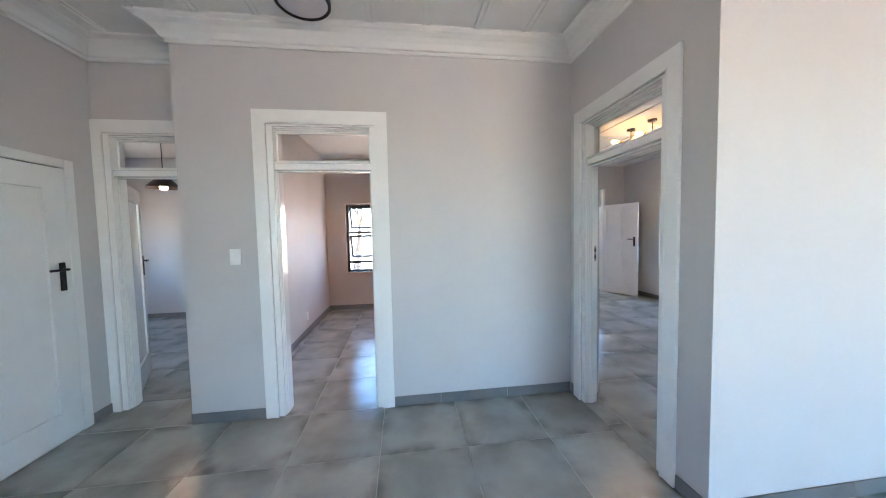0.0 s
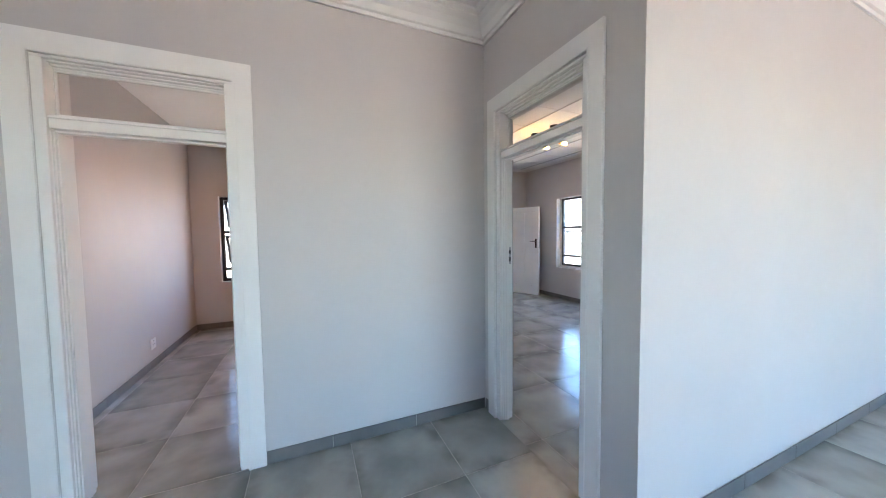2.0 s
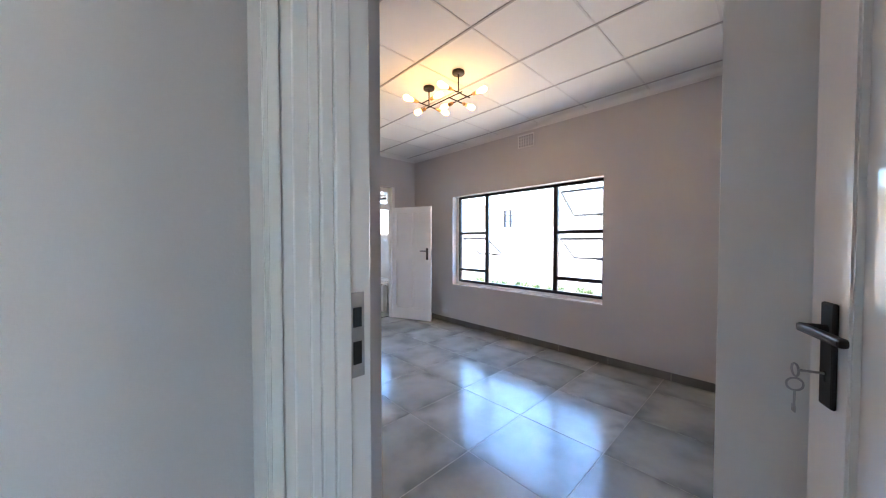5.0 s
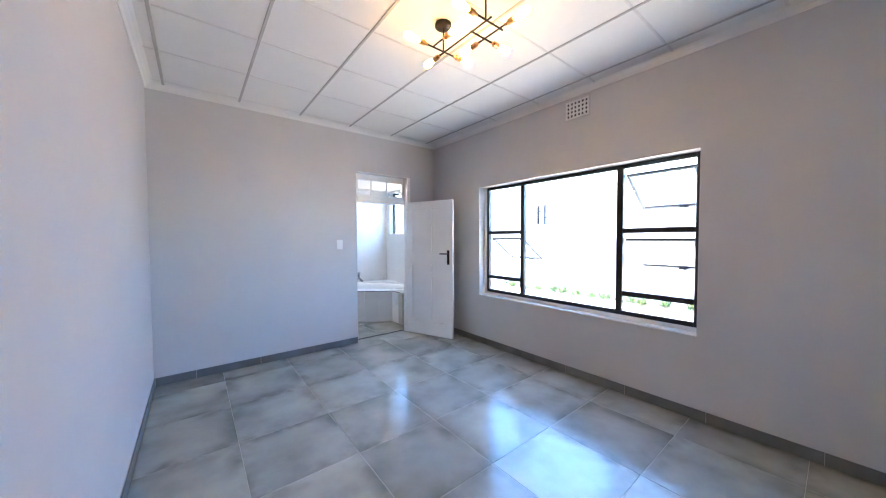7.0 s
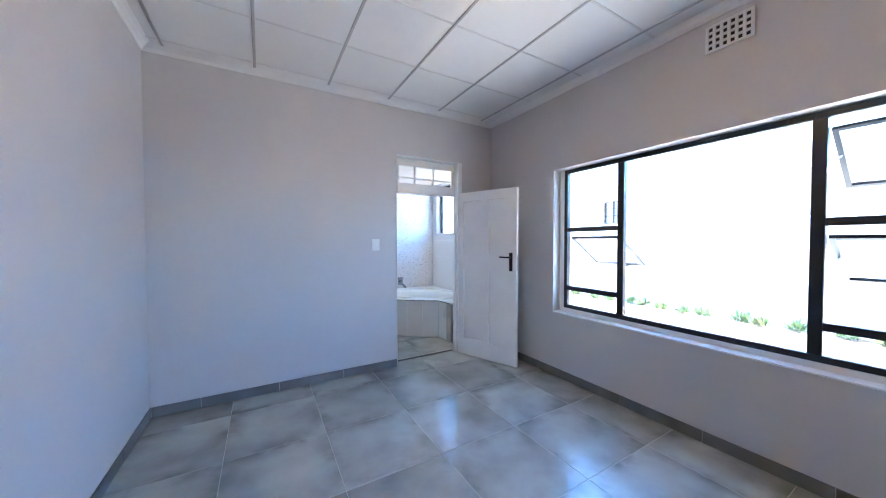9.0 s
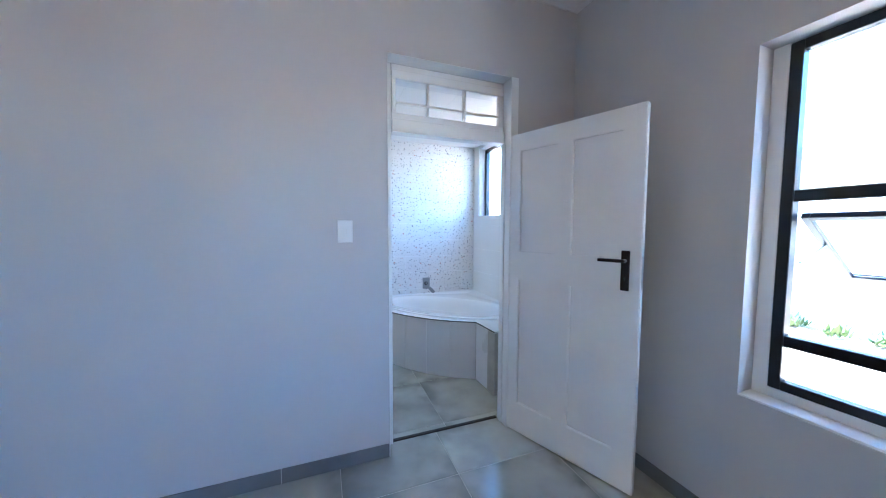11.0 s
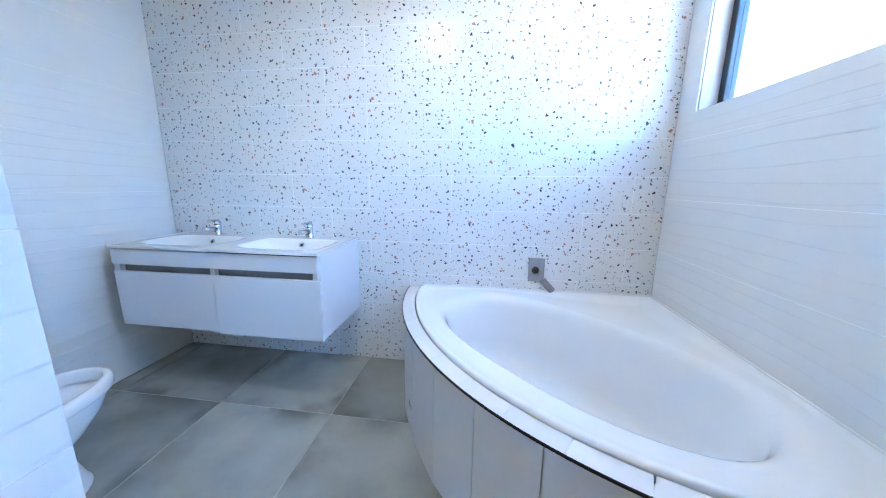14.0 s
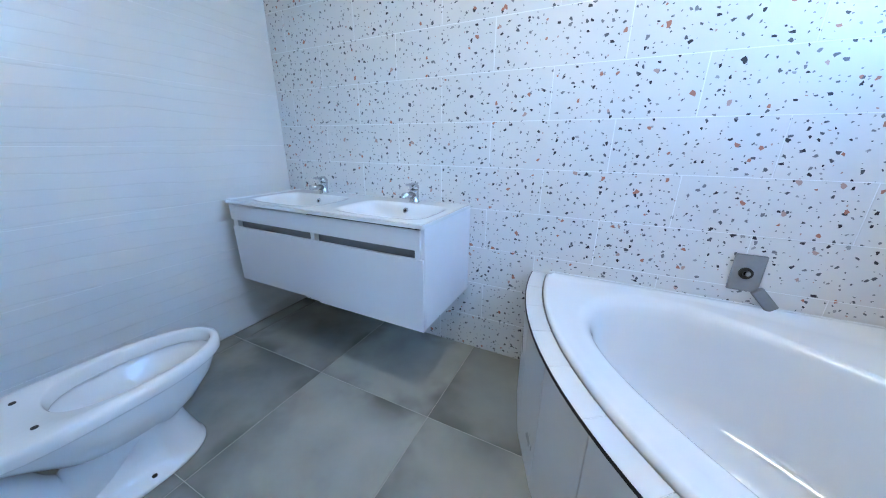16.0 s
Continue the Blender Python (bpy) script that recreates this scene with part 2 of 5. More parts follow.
    return m


TERRAZZO = terrazzo()


def wave_tile():
    m, n, l, b = mat_new("white_wave_tile", 0.25, 0, (0.80, 0.80, 0.79))
    geo = n.new("ShaderNodeNewGeometry")
    sep = n.new("ShaderNodeSeparateXYZ"); l.new(geo.outputs["Position"], sep.inputs[0])
    mp = n.new("ShaderNodeMapping"); mp.inputs["Scale"].default_value = (0.5, 0.5, 2.2)
    l.new(geo.outputs["Position"], mp.inputs["Vector"])
    nz = tex(n, "ShaderNodeTexNoise", Scale=1.6, Detail=2.0)
    l.new(mp.outputs[0], nz.inputs["Vector"])
    w = n.new("ShaderNodeMath"); w.operation = "MULTIPLY"; w.inputs[1].default_value = 1.0 / 0.062
    l.new(sep.outputs[2], w.inputs[0])
    wob = n.new("ShaderNodeMath"); wob.operation = "MULTIPLY_ADD"; wob.inputs[1].default_value = 2.4
    l.new(nz.outputs[0], wob.inputs[0]); l.new(w.outputs[0], wob.inputs[2])
    fr = n.new("ShaderNodeMath"); fr.operation = "FRACT"; l.new(wob.outputs[0], fr.inputs[0])
    s = n.new("ShaderNodeMapRange"); s.interpolation_type = "SMOOTHSTEP"   # slow swell, sharp drop at each line
    s.inputs["From Min"].default_value, s.inputs["From Max"].default_value = 0.0, 0.10
    l.new(fr.outputs[0], s.inputs["Value"])
    add_bump(n, l, b, s.outputs[0], 0.36, 0.003)
    big = tex(n, "ShaderNodeTexNoise", Scale=1.4, Detail=5.0)
    l.new(geo.outputs["Position"], big.inputs["Vector"])
    r = ramp(n, [(0.3, (0.77, 0.77, 0.76)), (0.7, (0.82, 0.82, 0.81))])
    l.new(big.outputs[0], r.inputs[0]); l.new(r.outputs[0], b.inputs["Base Color"])
    return m


WAVETILE = wave_tile()
APRON = worn("pale_grey_bath_tile", (0.76, 0.74, 0.72), 0.3, 0.05, 60, 2.2, 0.06, 0.001)


def stone_wall():
    m, n, l, b = mat_new("yellow_stone_wall", 0.85)
    geo = n.new("ShaderNodeNewGeometry")
    mp = n.new("ShaderNodeMapping"); mp.inputs["Rotation"].default_value = (radians(90), 0, radians(90))
    l.new(geo.outputs["Position"], mp.inputs["Vector"])
    br = n.new("ShaderNodeTexBrick")
    br.inputs["Color1"].default_value, br.inputs["Color2"].default_value = (0.45, 0.31, 0.15, 1), (0.53, 0.41, 0.25, 1)
    br.inputs["Mortar"].default_value = (0.62, 0.58, 0.5, 1)
    br.inputs["Scale"].default_value, br.inputs["Mortar Size"].default_value = 1.0, 0.008
    br.inputs["Brick Width"].default_value, br.inputs["Row Height"].default_value = 0.46, 0.12
    sep = n.new("ShaderNodeSeparateXYZ"); l.new(geo.outputs["Position"], sep.inputs[0])
    cb = n.new("ShaderNodeCombineXYZ"); l.new(sep.outputs[1], cb.inputs[0]); l.new(sep.outputs[2], cb.inputs[1])
    l.new(cb.outputs[0], br.inputs["Vector"])
    l.new(br.outputs["Color"], b.inputs["Base Color"])
    add_bump(n, l, b, br.outputs["Fac"], -0.5, 0.01)
    return m


STONE = stone_wall()


def glass(name="window_glass"):
    m, n, l, b = mat_new(name, 0.0, 0, (1, 1, 1), 1.45)
    b.inputs["Transmission Weight"].default_value = 1.0
    return m


GLASS = glass()


def glow(name, color, strength):
    m, n, l, b = mat_new(name, 0.3, 0, (0.8, 0.8, 0.8))
    b.inputs["Emission Color"].default_value = (*color, 1)
    b.inputs["Emission Strength"].default_value = strength
    return m


FILAMENT = glow("lit_filament_bulb", (1.0, 0.5, 0.13), 1.3)
BATHLAMP = glow("lit_lamp_diffuser", (1.0, 0.86, 0.72), 1.8)
PENDLAMP = glow("lit_pendant_bulb", (1.0, 0.44, 0.17), 17.0)
DIMLAMP = glow("dim_pendant_bulb", (1.0, 0.62, 0.4), 2.5)
OPAL = worn("opal_lamp_diffuser", (0.62, 0.58, 0.62), 0.35, 0.03, 60, 5, 0.03, 0.001)

# ---------------------------------------------------------------- mesh helpers


def mesh_ob(name, bm, material, smooth=False):
    me = bpy.data.meshes.new(name)
    if smooth:
        for f in bm.faces:
            f.smooth = True
    bm.to_mesh(me)
    bm.free()
    for mm in (material if isinstance(material, (list, tuple)) else [material]):
        me.materials.append(mm)
    return new(name, me)


def part(name, bm, material, parent, label="", smooth=False):
    ob = mesh_ob(name, bm, material, smooth)
    ob.parent = parent
    if label:
        ob["label"] = label
    return ob


def empty(name, m, label, category, group="", kind=""):
    e = new(name)
    e.matrix_world = m
    e.empty_display_size = 0.1
    return tagged(e, label, category, group, kind)


def add_box(bm, a, b, bevel=0.0, seg=1):
    r = bmesh.ops.create_cube(bm, size=1)
    for v in r["verts"]:
        v.co = Vector([(a[i] + b[i]) / 2 + v.co[i] * (b[i] - a[i]) for i in range(3)])
    if bevel:
        es = list({e for v in r["verts"] for e in v.link_edges})
        bmesh.ops.bevel(bm, geom=es, offset=bevel, segments=seg, affect="EDGES", profile=0.5)
    return bm


def box(a, b, bevel=0.0, seg=1):
    return add_box(bmesh.new(), a, b, bevel, seg)


def add_cyl(bm, p, q, r0, r1=None, seg=16, caps=True):
    p, q = Vector(p), Vector(q)
    d = q - p
    m = Matrix.Translation((p + q) / 2) @ d.to_track_quat("Z", "Y").to_matrix().to_4x4()
    bmesh.ops.create_cone(bm, cap_ends=caps, segments=seg, radius1=r0, radius2=r0 if r1 is None else r1, depth=d.length, matrix=m)
    return bm


def cyl(p, q, r0, r1=None, seg=16):
    return add_cyl(bmesh.new(), p, q, r0, r1, seg)


def lathe(prof, seg=24, centre=(0, 0, 0)):
    """Turned body from (radius, height) pairs."""
    bm = bmesh.new()
    rings = []
    for r, z in prof:
        if r < 1e-5:
            rings.append([bm.verts.new((centre[0], centre[1], centre[2] + z))])
        else:
            rings.append([bm.verts.new((centre[0] + r * math.cos(2 * math.pi * i / seg), centre[1] + r * math.sin(2 * math.pi * i / seg), centre[2] + z)) for i in range(seg)])
    skin(bm, rings)
    return bm


def skin(bm, rings, closed=True):
    for A, B in zip(rings, rings[1:]):
        k = max(len(A), len(B))
        for i in range(k if closed else k - 1):
            j = (i + 1) % k
            if len(A) == 1:
                vs = (A[0], B[j], B[i])
            elif len(B) == 1:
                vs = (A[i], A[j], B[0])
            else:
                vs = (A[i], A[j], B[j], B[i])
            if len(set(vs)) > 2:
                bm.faces.new(vs)
    bmesh.ops.recalc_face_normals(bm, faces=bm.faces)


def prism(poly, z0, z1, bevel=0.0):
    bm = bmesh.new()
    lo = [bm.verts.new((x, y, z0)) for x, y in poly]
    hi = [bm.verts.new((x, y, z1)) for x, y in poly]
    bm.faces.new(list(reversed(lo)))
    bm.faces.new(hi)
    k = len(poly)
    for i in range(k):
        bm.faces.new((lo[i], lo[(i + 1) % k], hi[(i + 1) % k], hi[i]))
    bmesh.ops.recalc_face_normals(bm, faces=bm.faces)
    if bevel:
        bmesh.ops.bevel(bm, geom=list(bm.edges), offset=bevel, segments=1, affect="EDGES")
    return bm


def structure(ob, label="", category=""):
    return tagged(ob, label, category, "", "structure")


def wall(name, axis, s0, s1, d0, d1, z0, z1, holes=(), material=None, label="", category="wall"):
    """Wall along an axis from s0 to s1, d0 to d1 thick, with holes (s0, s1, z0, z1) through it."""
    ss = sorted({s0, s1, *[h[0] for h in holes], *[h[1] for h in holes]})
    zs = sorted({z0, z1, *[h[2] for h in holes], *[h[3] for h in holes]})
    ss = [s for s in ss if s0 <= s <= s1]
    zs = [z for z in zs if z0 <= z <= z1]

    def solid(i, j):
        if not (0 <= i < len(ss) - 1 and 0 <= j < len(zs) - 1):
            return False
        s, z = (ss[i] + ss[i + 1]) / 2, (zs[j] + zs[j + 1]) / 2
        return not any(h[0] < s < h[1] and h[2] < z < h[3] for h in holes)

    bm = bmesh.new()
    cache = {}

    def V(s, d, z):
        k = (round(s, 4), round(d, 4), round(z, 4))
        if k not in cache:
            cache[k] = bm.verts.new((s, d, z) if axis == "x" else (d, s, z))
        return cache[k]

    for i in range(len(ss) - 1):
        for j in range(len(zs) - 1):
            if not solid(i, j):
                continue
            a, b, c, e = ss[i], ss[i + 1], zs[j], zs[j + 1]
            bm.faces.new((V(a, d0, c), V(b, d0, c), V(b, d0, e), V(a, d0, e)))
            bm.faces.new((V(a, d1, e), V(b, d1, e), V(b, d1, c), V(a, d1, c)))
            if not solid(i - 1, j):
                bm.faces.new((V(a, d0, e), V(a, d1, e), V(a, d1, c), V(a, d0, c)))
            if not solid(i + 1, j):
                bm.faces.new((V(b, d0, c), V(b, d1, c), V(b, d1, e), V(b, d0, e)))
            if not solid(i, j - 1):
                bm.faces.new((V(a, d0, c), V(a, d1, c), V(b, d1, c), V(b, d0, c)))
            if not solid(i, j + 1):
                bm.faces.new((V(a, d0, e), V(b, d0, e), V(b, d1, e), V(a, d1, e)))
    bmesh.ops.recalc_face_normals(bm, faces=bm.faces)
    return structure(mesh_ob(name, bm, material or PAINT), label or "smooth plastered wall painted light grey", category)


def cornice(name, poly, prof, material, label):
    """Moulding that runs round a room: poly anticlockwise, prof as (out from the wall, height)."""
    bm = bmesh.new()
    rings = []
    k = len(poly)
    for i in range(k):
        p, a, c = Vector(poly[i]), Vector(poly[i - 1]), Vector(poly[(i + 1) % k])
        d0, d1 = (p - a).normalized(), (c - p).normalized()
        n0, n1 = Vector((-d0.y, d0.x)), Vector((-d1.y, d1.x))
        mit = (n0 + n1) / (1 + n0.dot(n1))
        rings.append([bm.verts.new((p.x + mit.x * o, p.y + mit.y * o, z)) for o, z in prof])
    for i in range(k):
        A, B = rings[i], rings[(i + 1) % k]
        for j in range(len(prof) - 1):
            bm.faces.new((A[j], B[j], B[j + 1], A[j + 1]))
    bmesh.ops.recalc_face_normals(bm, faces=bm.faces)
    return structure(mesh_ob(name, bm, material), label, "cornice")

# ---------------------------------------------------------------- the shell
HALL = [(-2.53, -4.0), (6.6, -4.0), (6.6, 1.325), (1.5, 1.325), (1.5, 2.65), (-1.711, 2.65), (-1.711, 2.97), (-2.53, 2.97)]
HH, BH, TH = 3.09, 3.0, 2.505   # ceiling heights: hall, bedroom, bathroom

wall("wall_hall_front", "x", -1.711, 1.5, 2.65, 2.85, 0, 3.2, [(-1.055, -0.213, -1, 2.37)])
wall("wall_column", "x", -1.711, -1.47, 2.85, 3.12, 0, 3.2)
wall("wall_recess", "x", -2.75, -1.711, 2.97, 3.12, 0, 3.2, [(-2.46, -1.4, -1, 2.37)])
# first hole: unseen opening added to light the hall from the left
wall("wall_hall_left", "y", -4.0, 2.97, -2.75, -2.53, 0, 3.2, [(-3.4, -1.7, 0.9, 2.4), (1.84, 2.787, -1, 2.097)])
wall("wall_bedroom_west", "y", 1.325, 7.3, 1.5, 1.615, 0, 3.2, [(1.615, 2.475, -1, 2.37)])
wall("wall_bedroom_west_inner", "y", 1.5, 7.3, 1.615, 1.725, 0, 3.2, [(1.53, 2.575, -1, 2.37)])
wall("wall_living", "x", 1.615, 6.6, 1.325, 1.5, 0, 3.2)
wall("wall_living_south", "x", -2.75, 6.8, -4.2, -4.0, 0, 3.2, [(2.0, 4.2, 0.2, 2.5)])
wall("wall_living_east", "y", -4.0, 1.5, 6.6, 6.8, 0, 3.2)
wall("wall_bedroom_east", "y", 1.5, 7.3, 5.235, 5.46, 0, 3.2, [(3.378, 5.845, 0.675, 2.187)])
wall("wall_bedroom_north", "x", 1.725, 5.235, 6.9, 7.04, 0, 3.2, [(3.868, 4.758, -1, 2.425)])
wall("wall_bathroom_south", "x", 2.0, 5.444, 7.04, 7.3, 0, 3.2, [(3.868, 4.88, -1, 2.425)], WAVETILE, "white tiled bathroom wall beside the doorway")
wall("wall_bathroom_west", "y", 7.3, 9.2, 2.02, 2.22, 0, 3.2)
wall("wall_bathroom_north", "x", 2.02, 5.62, 8.985, 9.2, 0, 3.2)
wall("wall_bathroom_east", "y", 7.3, 8.985, 5.455, 5.62, 0, 3.2, [(7.3, 8.815, 1.54, 2.462)])
wall("wall_room_north", "x", -1.47, 1.5, 6.38, 6.58, 0, 3.2, [(-1.11, 0.45, 0.727, 2.083)])
wall("wall_room_west", "y", 3.12, 6.58, -1.62, -1.47, 0, 3.2)
wall("wall_far_room_north", "x", -5.2, -1.62, 6.44, 6.64, 0, 3.2)
wall("wall_far_room_west", "y", 2.97, 6.64, -5.4, -5.2, 0, 3.2, [(4.7, 5.5, 0.9, 2.0)])
wall("wall_far_room_south", "x", -5.2, -2.75, 2.97, 3.12, 0, 3.2)


def slab(name, poly, z0, z1, material, label, category):
    return structure(mesh_ob(name, prism(poly, z0, z1), material), label, category)


# pressed ceiling of the hall with thin paired ribs
bm = prism([(-2.53, -4.0), (6.6, -4.0), (6.6, 1.325), (1.5, 1.325), (1.5, 2.65), (-1.711, 2.65), (-1.711, 2.97), (-2.53, 2.97)], HH, HH + 0.1)
for i in range(-6, 4):
    x = 0.18 + i * 0.41
    add_box(bm, (x, -3.8, HH - 0.007), (x + 0.02, 2.5 if x > -1.6 else 2.8, HH + 0.01), 0.003)
    add_box(bm, (x + 0.04, -3.8, HH - 0.007), (x + 0.06, 2.5 if x > -1.6 else 2.8, HH + 0.01), 0.003)
structure(mesh_ob("ceiling_hall", bm, PRESSED), "white embossed plaster ceiling with thin raised ribs", "ceiling")
cornice("trim_hall_cornice", HALL, [(0, 2.945), (0.014, 2.945), (0.018, 2.968), (0.034, 2.974), (0.056, 3.012), (0.09, 3.045), (0.128, 3.06), (0.133, 3.07), (0.165, 3.078), (0.17, 3.091)], CEIL, "white moulded plaster cornice")

# bedroom ceiling: boards with painted cover strips
bm = box((1.725, 1.5, BH), (5.235, 6.9, BH + 0.1))
boards = len(bm.faces)
for k in range(6):
    x = 2.50 + 0.632 * k - 0.632
    if 1.74 < x < 5.2:
        add_box(bm, (x - 0.011, 1.5, BH - 0.006), (x + 0.011, 6.9, BH + 0.01), 0.003)
dark_strips = len(bm.faces)
for k in range(9):
    y = 2.925 + 0.639 * (k - 2)
    if 1.55 < y < 6.85:
        for j in range(7):
            xa, xb = 2.50 + 0.632 * (j - 2) + 0.018, 2.50 + 0.632 * (j - 1) - 0.018
            xa, xb = max(xa, 1.73), min(xb, 5.23)
            if xb - xa > 0.05:
                add_box(bm, (xa, y - 0.009, BH - 0.004), (xb, y + 0.009, BH + 0.01), 0.002)
bm.faces.ensure_lookup_table()
for f in bm.faces[boards:dark_strips]:
    f.material_index = 1
for f in bm.faces[dark_strips:]:
    f.material_index = 2
structure(mesh_ob("ceiling_bedroom", bm, [CEIL, STRIP, LITSTRIP]), "white board ceiling with painted cover strips", "ceiling")
cornice("trim_bedroom_cornice", [(1.725, 1.5), (5.235, 1.5), (5.235, 6.9), (1.725, 6.9)], [(0, 2.95), (0.008, 2.95), (0.02, 2.972), (0.045, 2.99), (0.07, 3.001)], CEIL, "small white coved cornice")
slab("ceiling_bathroom", [(2.02, 7.04), (5.62, 7.04), (5.62, 9.2), (2.02, 9.2)], TH, TH + 0.1, CEIL, "smooth white bathroom ceiling", "ceiling")
slab("ceiling_room", [(-1.62, 2.85), (1.5, 2.85), (1.5, 6.58), (-1.62, 6.58)], 2.95, 3.05, CEIL, "plain white ceiling", "ceiling")
slab("ceiling_far_room", [(-5.4, 3.0), (-1.62, 3.0), (-1.62, 6.64), (-5.4, 6.64)], 2.95, 3.05, CEIL, "plain white ceiling", "ceiling")
slab("roof", [(-5.9, -4.7), (7.2, -4.7), (7.2, 1.6), (5.95, 1.6), (5.95, 9.6), (2.0, 9.6), (2.0, 7.1), (-5.9, 7.1)], 3.2, 3.35, ROOFING, "low red-brown sheet roof over the house", "roof")

# ---------------------------------------------------------------- doorways


def doorway(name, M, W, depth, label, rear=True):
    """Painted frame in an opening W wide (from u = 0) in a wall depth thick: architraves, lining, transom with a pane."""
    e = empty(name, M, label, "door frame", "", "structure")
    aw, L = 0.098, 0.045
    def band(w, v0, v1):
        """Flat band w wide round the two sides and the head."""
        b = prism([(-w, 0), (0.0, 0), (0.0, 2.37), (W, 2.37), (W, 0), (W + w, 0), (W + w, 2.37 + w * 1.1), (-w, 2.37 + w * 1.1)], v0, v1)
        b.transform(Matrix(((1, 0, 0, 0), (0, 0, 1, 0), (0, 1, 0, 0), (0, 0, 0, 1))))
        bmesh.ops.recalc_face_normals(b, faces=b.faces)
        es = [ed for ed in b.edges if len(ed.link_faces) == 2 and ed.calc_face_angle() > 1.0]
        bmesh.ops.bevel(b, geom=es, offset=0.003, segments=2, affect="EDGES")
        return b

    part("architrave", band(aw, -0.02, -0.001), ENAMEL, e)
    part("bead", band(0.014, -0.024, -0.0195), ENAMEL, e)
    if rear:
        part("architrave", band(aw, depth + 0.001, depth + 0.018), ENAMEL, e)
    for u0, u1, s in ((0.0, L, 1), (W - L, W, -1)):
        b = add_box(bmesh.new(), (u0, 0.0, 0), (u1, depth, 2.3555), 0.002)
        for v0, v1, w in ((0.02, 0.034, 0.005), (0.034, 0.052, 0.010), (0.052, max(depth - 0.045, 0.075), 0.015)):
            c = u1 if s > 0 else u0
            add_box(b, (min(c - s * 0.002, c + s * w), v0, 0), (max(c - s * 0.002, c + s * w), v1, 2.003), 0.002)
        part("jamb", b, ENAMEL, e)
    b = add_box(bmesh.new(), (0, 0.0, 2.356), (W, depth, 2.37), 0.002)
    for v0, v1, z in ((0.022, 0.05, 2.347), (0.05, 0.072, 2.338), (0.072, 0.094, 2.329)):
        add_box(b, (L, v0, z), (W - L, v1, 2.3555), 0.003)
    part("head", b, ENAMEL, e)
    b = add_box(bmesh.new(), (L, 0.012, 2.016), (W - L, 0.098, 2.066), 0.004)
    add_box(b, (L, 0.006, 2.0665), (W - L, 0.098, 2.079), 0.003)
    add_box(b, (L, 0.05, 2.004), (W - L, 0.094, 2.0155), 0.003)
    part("transom_bar", b, ENAMEL, e)
    b = bmesh.new()
    for z0, z1 in ((2.0795, 2.103), (2.317, 2.3285)):
        add_box(b, (L, 0.074, z0), (W - L, 0.098, z1), 0.003)
    for u0, u1 in ((L, L + 0.014), (W - L - 0.014, W - L)):
        add_box(b, (u0, 0.074, 2.1035), (u1, 0.098, 2.3165), 0.003)
    part("transom_sash", b, ENAMEL, e)
    g = part("pane", box((L + 0.008, 0.085, 2.095), (W - L - 0.008, 0.089, 2.322)), GLASS, e, "clear transom pane")
    g.visible_shadow = False
    return e


def on_wall(x, y, deg):
    return pose(x, y, 0, 0, 0, deg)


door_1 = doorway("doorway_1", on_wall(-1.055, 2.65, 0), 0.842, 0.2, "white enamelled door frame with a glazed transom, open to a room")
door_2 = doorway("doorway_2", on_wall(1.5, 2.475, -90), 0.86, 0.115, "white enamelled door frame with a glazed transom, open to the bedroom", False)
door_3 = doorway("doorway_3", on_wall(-2.46, 2.97, 0), 0.86, 0.15, "white enamelled door frame with a glazed transom in the recess")


def strike(M, label, metal=STEEL):
    e = empty("strike_plate", M, label, "strike plate")
    part("plate", box((0, -0.012, -0.065), (0.002, 0.012, 0.065), 0.0006), metal, e)
    part("bolt_hole", box((0.0015, -0.007, -0.045), (0.0028, 0.007, -0.01), 0.0003), DARKGAP, e)
    part("latch_hole", box((0.0015, -0.007, 0.012), (0.0028, 0.007, 0.042), 0.0003), DARKGAP, e)
    part("lip", box((0.0, -0.024, 0.005), (0.003, -0.0125, 0.05), 0.001), metal, e)
    return e


strike(pose(1.59, 2.4295, 1.285, 0, 0, -90), "worn steel strike plate in the white door jamb")

# bathroom doorway: flat frame flush with the wall, small-paned transom light
e = empty("doorway_4", pose(0, 0, 0), "white painted bathroom door frame with a six-pane transom light", "door frame", "", "structure")
part("reveal", box((3.868, 6.894, 0), (3.8715, 6.999, 2.4205), 0.001), ENAMEL, e)
part("reveal", box((3.872, 6.8945, 2.4205), (4.70, 6.999, 2.4245), 0.001), ENAMEL, e)
b = box((3.868, 7.0, 0), (3.911, 7.076, 2.42), 0.003, 2)
add_box(b, (3.868, 7.0765, 0), (3.892, 7.121, 2.42), 0.003)
for z in (1.325, 1.352):
    add_cyl(b, (3.893, 7.0005, z), (3.893, 6.9992, z), 0.0025, seg=8)
part("jamb", b, ENAMEL, e)
part("jamb", add_box(box((4.70, 6.892, 0), (4.758, 7.02, 2.425), 0.003), (4.692, 6.955, 0), (4.70, 7.0, 2.0), 0.003), ENAMEL, e)
part("head", box((3.915, 6.998, 2.385), (4.70, 7.056, 2.42), 0.003), ENAMEL, e)
part("transom_bar", box((3.915, 6.972, 2.005), (4.70, 7.056, 2.085), 0.004), ENAMEL, e)
b = bmesh.new()
for a, c in (((3.9155, 6.99, 2.086), (4.699, 7.025, 2.125)), ((3.9155, 6.99, 2.33), (4.699, 7.025, 2.384)), ((3.9155, 6.99, 2.126), (3.94, 7.025, 2.329)), ((4.66, 6.99, 2.126), (4.699, 7.025, 2.329))):
    add_box(b, a, c, 0.003)
part("transom_sash", b, ENAMEL, e)
for x in (4.147, 4.403):
    part("muntin", box((x - 0.008, 6.992, 2.126), (x + 0.008, 7.022, 2.329), 0.003), ENAMEL, e)
